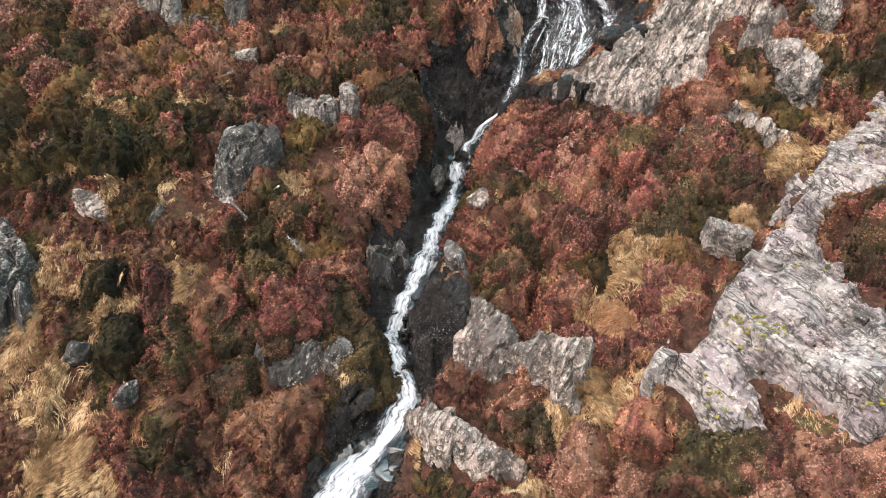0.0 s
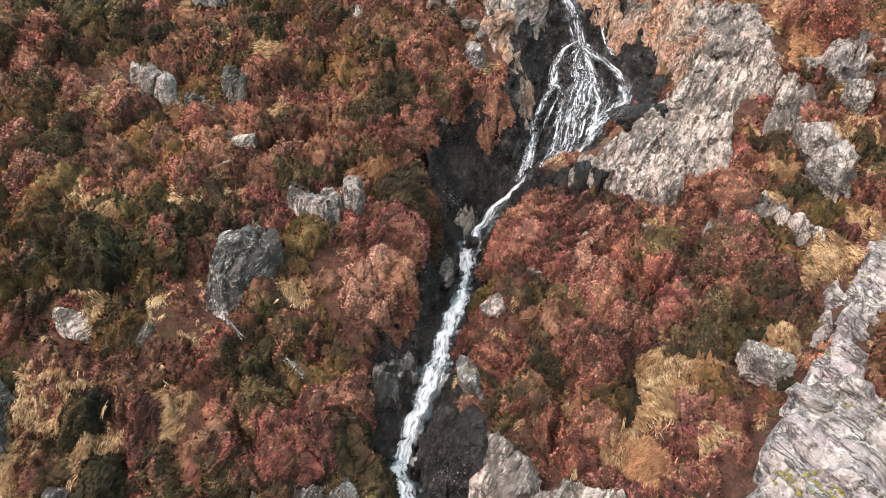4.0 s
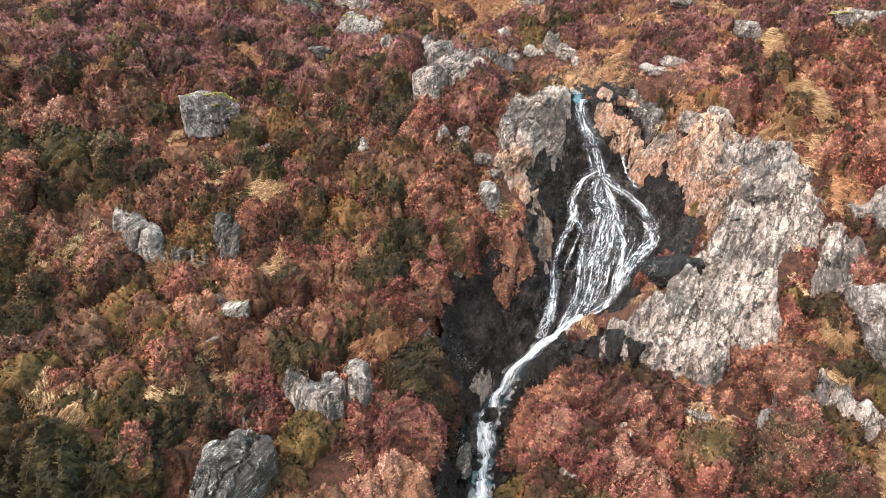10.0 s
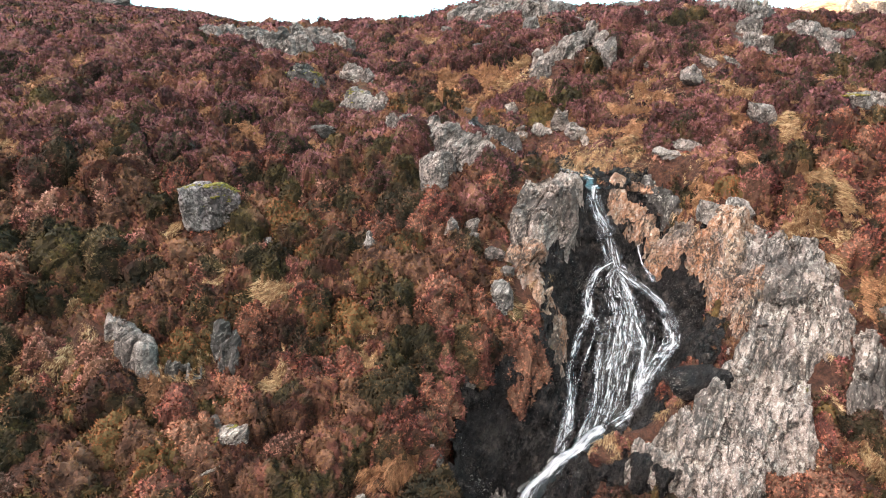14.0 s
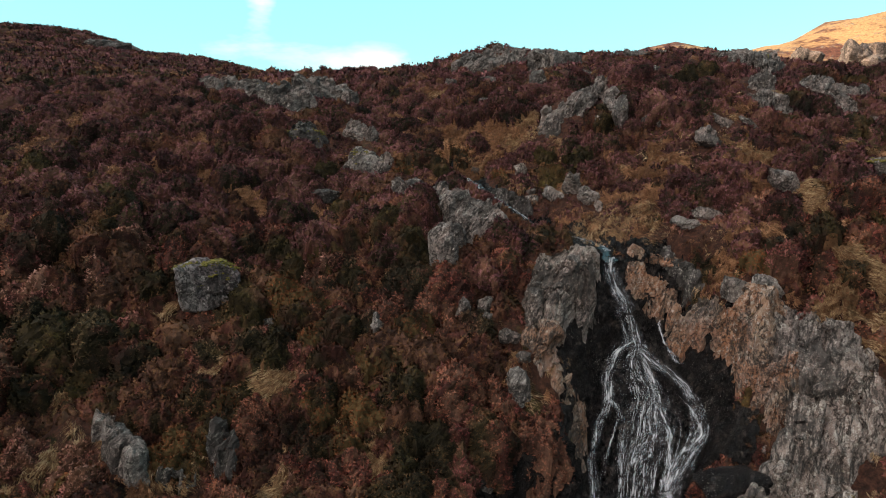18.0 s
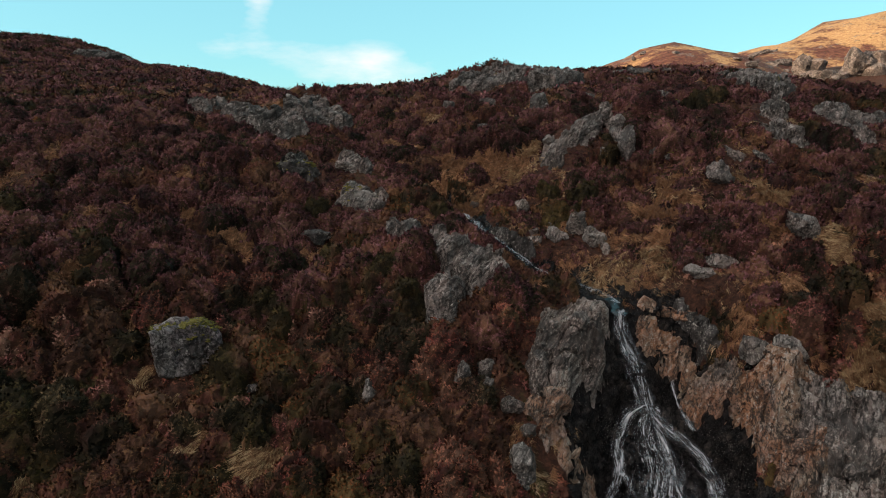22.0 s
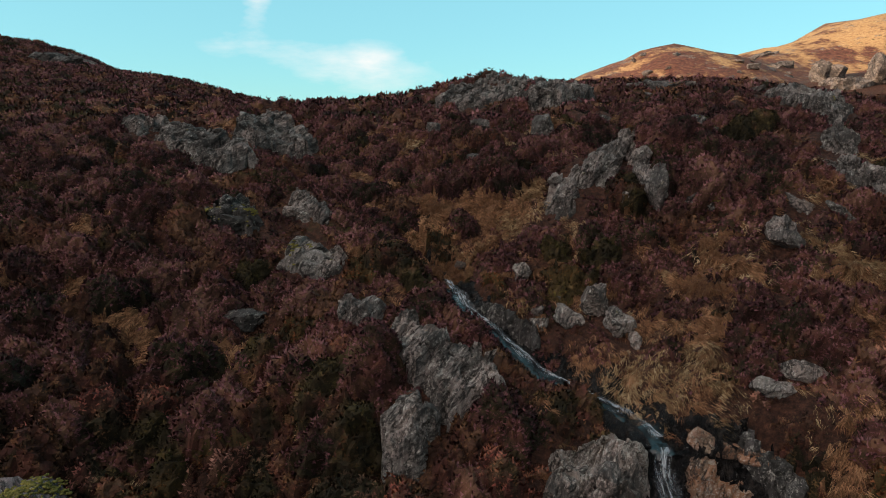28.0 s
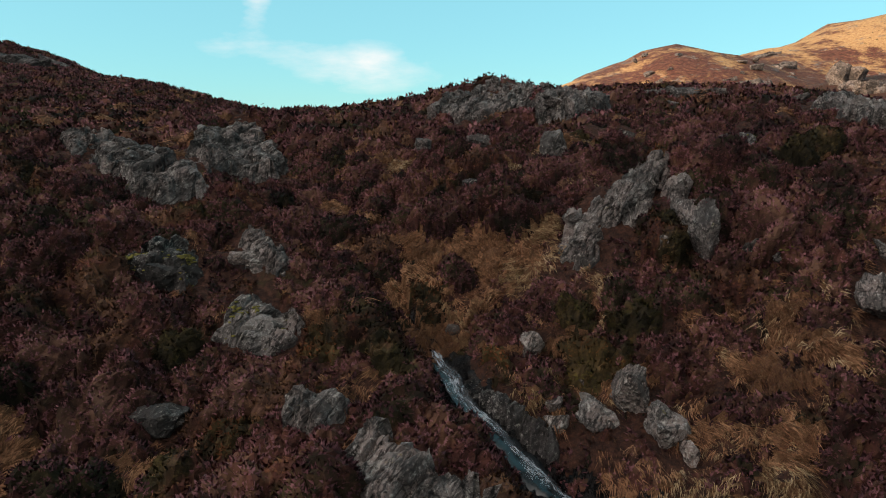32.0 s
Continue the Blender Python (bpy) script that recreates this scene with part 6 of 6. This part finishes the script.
def grown(name, kinds, at, size, spin, tilt, mat, rng):
    """One mesh of many plants. at: feet (n, 3); tilt: the slope under each one."""
    pick = rng.integers(0, len(kinds), len(at))
    verts, outward, own = [], [], []
    for k, (t, n, shade) in enumerate(kinds):
        w = np.where(pick == k)[0]
        if not len(w):
            continue
        c, s = np.cos(spin[w])[:, None, None], np.sin(spin[w])[:, None, None]
        sz = size[w][:, None, None]
        v = np.empty((len(w), *t.shape), np.float32)
        v[..., 0] = (c * t[..., 0] - s * t[..., 1]) * sz
        v[..., 1] = (s * t[..., 0] + c * t[..., 1]) * sz
        v[..., 2] = t[..., 2] * sz * rng.uniform(0.85, 1.2, len(w))[:, None, None] + 0.9 * (v[..., 0] * tilt[w, 0, None, None] + v[..., 1] * tilt[w, 1, None, None])
        v += at[w][:, None, None]
        c, s = c[..., 0], s[..., 0]
        m = np.empty((len(w), *n.shape), np.float32)
        m[..., 0] = c * n[:, 0] - s * n[:, 1] - 0.5 * tilt[w, 0, None]
        m[..., 1] = s * n[:, 0] + c * n[:, 1] - 0.5 * tilt[w, 1, None]
        m[..., 2] = n[:, 2]
        m /= np.linalg.norm(m, axis=-1, keepdims=True)
        verts.append(v.reshape(-1, 3))
        outward.append(np.repeat(m.reshape(-1, 3), 3, 0))
        hue = np.stack(np.broadcast_arrays(rng.uniform(0, 1, len(w))[:, None], shade[None]), -1)
        own.append(np.repeat(hue.reshape(-1, 2), 3, 0))
    v = np.concatenate(verts)
    ob = mesh_object(name, v, np.arange(len(v)).reshape(-1, 3), mat, smooth=True)
    ob.data.normals_split_custom_set_from_vertices(np.concatenate(outward))
    ob.data.uv_layers.new(name="own").data.foreach_set("uv", np.concatenate(own).astype(np.float32).ravel())
    return ob


def sow(name, kinds, x, y, size, lift, mat, seed, label, category, swing=6.283):
    """Plants standing at x, y on the hillside."""
    rng = np.random.default_rng(seed)
    tilt = np.stack([np.clip((height(x + dx, y + dy) - height(x - dx, y - dy)) / 0.6, -1.2, 1.2) for dx, dy in ((0.3, 0), (0, 0.3))], 1)
    ob = grown(name, kinds, np.stack([x, y, height(x, y) + lift], 1), size, swing * rng.uniform(-0.5, 0.5, len(x)), tilt, mat, rng)
    return tagged(ob, label, category, kind="stuff")


def in_sight(x, y):
    """The wedge of hillside that the walk looks over."""
    return np.abs(x) < 4.6 + 0.53 * (y + 2)


def strewn(seed, step, x0, x1, y0, y1):
    """Points strewn evenly but not in rows."""
    rng = np.random.default_rng(seed)
    X, Y = np.meshgrid(np.arange(x0, x1, step), np.arange(y0, y1, step))
    return (X + rng.uniform(-0.55, 0.55, X.shape) * step).ravel(), (Y + rng.uniform(-0.55, 0.55, X.shape) * step).ravel(), rng


x, y, rng = strewn(11, 0.70, -26, 26, 7.5, 31)
fx, fy, _ = strewn(15, 0.76, -30, 30, 31, 47)
x, y = np.concatenate([x, fx]), np.concatenate([y, fy])
ok = in_sight(x, y) & ~on_bare_rock(x, y)
x, y = x[ok], y[ok]
sx, sy, _ = strewn(16, 0.30, -26, 26, 7.5, 42)
ok = in_sight(sx, sy) & on_bare_rock(sx, sy) & ~on_bare_rock(sx, sy, -0.14)
wet = gully_reach(sx, sy) > 0.05
sx, sy = sx[ok & ~wet], sy[ok & ~wet]
lx, ly, _ = strewn(17, 0.48, -26, 26, 7.5, 44)
ok = in_sight(lx, ly) & ~on_bare_rock(lx, ly, 0.0)
sx, sy = np.concatenate([sx, lx[ok]]), np.concatenate([sy, ly[ok]])
small = np.arange(len(x) + len(sx)) >= len(x)
x, y = np.concatenate([x, sx]), np.concatenate([y, sy])
roll = rng.uniform(0, 1, len(x))
g, b = grass_share(x, y), berry_share(x, y)
is_grass, is_berry = roll < 0.8 * g, (roll >= g) & (roll < g + b)
size = rng.uniform(0.72, 1.42, len(x)) * np.where(rng.uniform(0, 1, len(x)) < 0.16, 1.3, 1.0)
size = np.where(is_grass, size * 1.0, size * (1 - 0.4 * g)) * np.where(y > 31, 1.1, 1.0) * np.where(y > 43, 0.75, 1.0)
size = np.where(small, rng.uniform(0.32, 0.52, len(x)), size)
flat = np.stack([x, y, 0 * x], -1)
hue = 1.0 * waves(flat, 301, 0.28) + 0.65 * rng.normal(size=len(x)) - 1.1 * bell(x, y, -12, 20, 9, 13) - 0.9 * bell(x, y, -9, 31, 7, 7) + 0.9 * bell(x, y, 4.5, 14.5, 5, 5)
hue = np.where(rng.uniform(0, 1, len(x)) < np.maximum(0.35 * bell(x, y, 4.5, 16, 5, 5), 0.6 * bell(x, y, 5, 9.5, 5, 3)), -3.0, hue)
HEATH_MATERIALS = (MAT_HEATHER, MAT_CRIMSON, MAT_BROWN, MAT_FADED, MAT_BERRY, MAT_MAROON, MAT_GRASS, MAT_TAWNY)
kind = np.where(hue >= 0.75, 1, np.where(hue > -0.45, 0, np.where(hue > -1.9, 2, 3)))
kind = np.where((y > 27 + 4 * rng.uniform(0, 1, len(x))) & ((kind != 2) | (rng.uniform(0, 1, len(x)) < 0.6)), 5, kind)
kind = np.where(is_berry, 4, kind)
kind = np.where(is_grass, np.where(rng.uniform(0, 1, len(x)) < 0.12 + 0.85 * np.clip((y - 22) / 9, 0, 1) * np.where(x > 2, 0.45, 1.0), 7, 6), kind)
SHEET_MATERIALS = (MAT_SHADED_STEMS, MAT_SHADED_LITTER, MAT_THATCH)
full = np.where(is_grass, 0.36, np.where(is_berry, 0.8, 1.0)) * np.clip(1.0 + 0.32 * waves(flat, 310, 0.16), 0.5, 1.6)
full = full * np.where(on_bare_rock(x, y, 0.45), 0.6, 1.0) * np.clip(0.5 - 0.55 * gully_reach(x, y), 0.3, 1.0) * (1 - 0.32 * np.clip((y - 27) / 5, 0, 1))
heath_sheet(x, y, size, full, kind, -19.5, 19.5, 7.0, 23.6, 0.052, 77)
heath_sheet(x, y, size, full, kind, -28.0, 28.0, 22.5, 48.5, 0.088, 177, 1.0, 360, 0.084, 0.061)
some = is_grass & ~small & (rng.uniform(0, 1, len(x)) < 0.5)
mx, my, mrng = strewn(14, 0.36, -26, 26, 7.5, 48)
ok = in_sight(mx, my) & ~on_bare_rock(mx, my)
mx, my = mx[ok], my[ok]
ok = grass_share(mx, my) > mrng.uniform(0.5, 1.3, len(mx))
tx, ty = np.concatenate([x[some], mx[ok]]), np.concatenate([y[some], my[ok]])
ts = np.concatenate([size[some], mrng.uniform(0.6, 1.1, ok.sum())])
tawny = rng.uniform(0, 1, len(tx)) < 0.12 + 0.85 * np.clip((ty - 22) / 9, 0, 1) * np.where(tx > 2, 0.45, 1.0)
blades = [tuft(60 + k, 17, 7, 0.27, 0.0052, 0.85, 0.24) for k in range(8)]
sow("moor_grass", blades, tx[~tawny], ty[~tawny], ts[~tawny], 0.0, MAT_GRASS, 23, "straw-yellow dead moor grass in combed tufts", "grass", 1.6)
sow("deer_grass", blades, tx[tawny], ty[tawny], ts[tawny], 0.0, MAT_TAWNY, 27, "tawny orange-brown deer grass in tufts", "grass", 2.2)
# tussocks that stand out among the rest
TUFTS = []
for m in (MAT_GRASS, MAT_TAWNY):
    for k in range(4):
        ob = grown("grass_tussock", [tuft(90 + k, 24, 10, 0.36, 0.0045, 0.75, 0.13)], np.zeros((1, 3)), np.ones(1), np.zeros(1), np.array([[0.0, 0.5]]), m, np.random.default_rng(k))
        TUFTS.append(ob.data)
        bpy.data.objects.remove(ob)


def tussock(x, y, size):
    k = int(abs(x * 13 + y * 7)) % 4 + (4 if y > 26 else 0)
    ob = new("grass_tussock", TUFTS[k])
    ob.location = (x, y, float(height(np.array([x]), np.array([y]))[0]))
    ob.scale = (size, size, size)
    return tagged(ob, "tawny tussock of dead grass in the heather" if k > 3 else "straw-pale tussock of dead grass in the heather", "grass tussock", group="grass tussocks on the hillside")


tussock(-7.86, 10.66, 1.15)
tussock(-6.90, 10.38, 1.15)
tussock(-6.61, 12.28, 0.90)
tussock(-5.66, 13.79, 0.90)
tussock(-5.80, 12.39, 0.90)
tussock(4.84, 12.89, 0.90)
tussock(5.34, 12.27, 0.90)
tussock(8.72, 15.89, 0.90)
tussock(3.11, 9.79, 0.90)
tussock(3.66, 10.04, 0.90)
tussock(-1.87, 11.09, 0.90)
tussock(1.02, 14.72, 0.90)
tussock(-8.09, 14.47, 0.90)
tussock(-6.44, 14.44, 0.90)
tussock(2.42, 12.99, 0.90)
tussock(-7.78, 9.78, 0.90)
tussock(-5.60, 9.95, 1.15)
tussock(-3.88, 9.91, 1.15)
tussock(-8.71, 11.37, 0.90)
tussock(-7.99, 24.33, 0.90)
tussock(-7.74, 30.56, 1.15)
tussock(-12.92, 28.85, 1.15)
tussock(-10.46, 21.58, 0.90)
tussock(-11.16, 20.88, 0.90)
tussock(4.32, 30.43, 0.90)
tussock(5.56, 29.42, 1.15)
tussock(10.86, 25.51, 0.90)
tussock(10.93, 23.12, 0.90)
tussock(8.94, 19.49, 0.90)
tussock(-2.94, 27.09, 0.90)
tussock(2.15, 24.98, 0.90)
tussock(7.91, 27.25, 0.90)
tussock(12.01, 29.37, 0.90)
tussock(13.84, 27.65, 0.90)
tussock(2.60, 37.28, 0.90)
tussock(1.30, 37.45, 0.90)
tussock(-5.54, 31.61, 0.90)
tussock(8.88, 17.34, 0.90)
tussock(8.46, 17.99, 0.90)
tussock(0.16, 37.56, 0.90)
tussock(1.37, 39.48, 0.90)
tussock(-0.85, 40.92, 0.90)
tussock(2.98, 40.17, 1.15)
tussock(2.48, 35.67, 0.90)
tussock(4.88, 34.44, 0.90)
tussock(6.30, 33.28, 0.90)
tussock(7.61, 33.55, 0.90)
tussock(3.93, 35.97, 0.90)
tussock(7.79, 31.81, 0.90)
tussock(5.23, 32.02, 0.90)
tussock(-12.45, 48.96, 0.90)
tussock(3.49, 31.27, 0.90)
tussock(6.03, 31.36, 0.90)
tussock(-7.48, 31.10, 0.90)
tussock(8.35, 34.04, 0.90)
tussock(-1.36, 44.44, 0.90)
tussock(-3.35, 47.48, 1.15)
tussock(1.69, 25.81, 0.90)
tussock(1.73, 24.59, 0.90)
tussock(-2.61, 30.32, 1.15)
tussock(-0.07, 37.49, 1.15)
tussock(1.18, 39.00, 1.15)
tussock(6.70, 31.74, 0.90)
tussock(-12.50, 28.43, 0.90)
tussock(-8.00, 31.11, 0.90)
tussock(-10.17, 33.73, 1.15)
tussock(-4.84, 31.21, 0.90)

# farther up, on the ridge and the left-hand hill: larger, looser cushions
x, y, rng = strewn(12, 0.95, -62, 46, 45.8, 104)
ok = (np.abs(x + 4) < 12 + 0.72 * (y - 18)) & ~on_bare_rock(x, y)
x, y = x[ok], y[ok]
tall = rng.uniform(0, 1, len(x)) >= 0.6 * grass_share(x, y)
size = rng.uniform(0.9, 1.7, len(x))
heath_sheet(x, y, size, np.where(tall, 0.30, 0.2), np.where(tall, np.where(rng.uniform(0, 1, len(x)) < 0.75, 5, 2), 7), -60, 44, 45.8, 103, 0.27, 277, 1.5, 75, 0.15, 0.13)
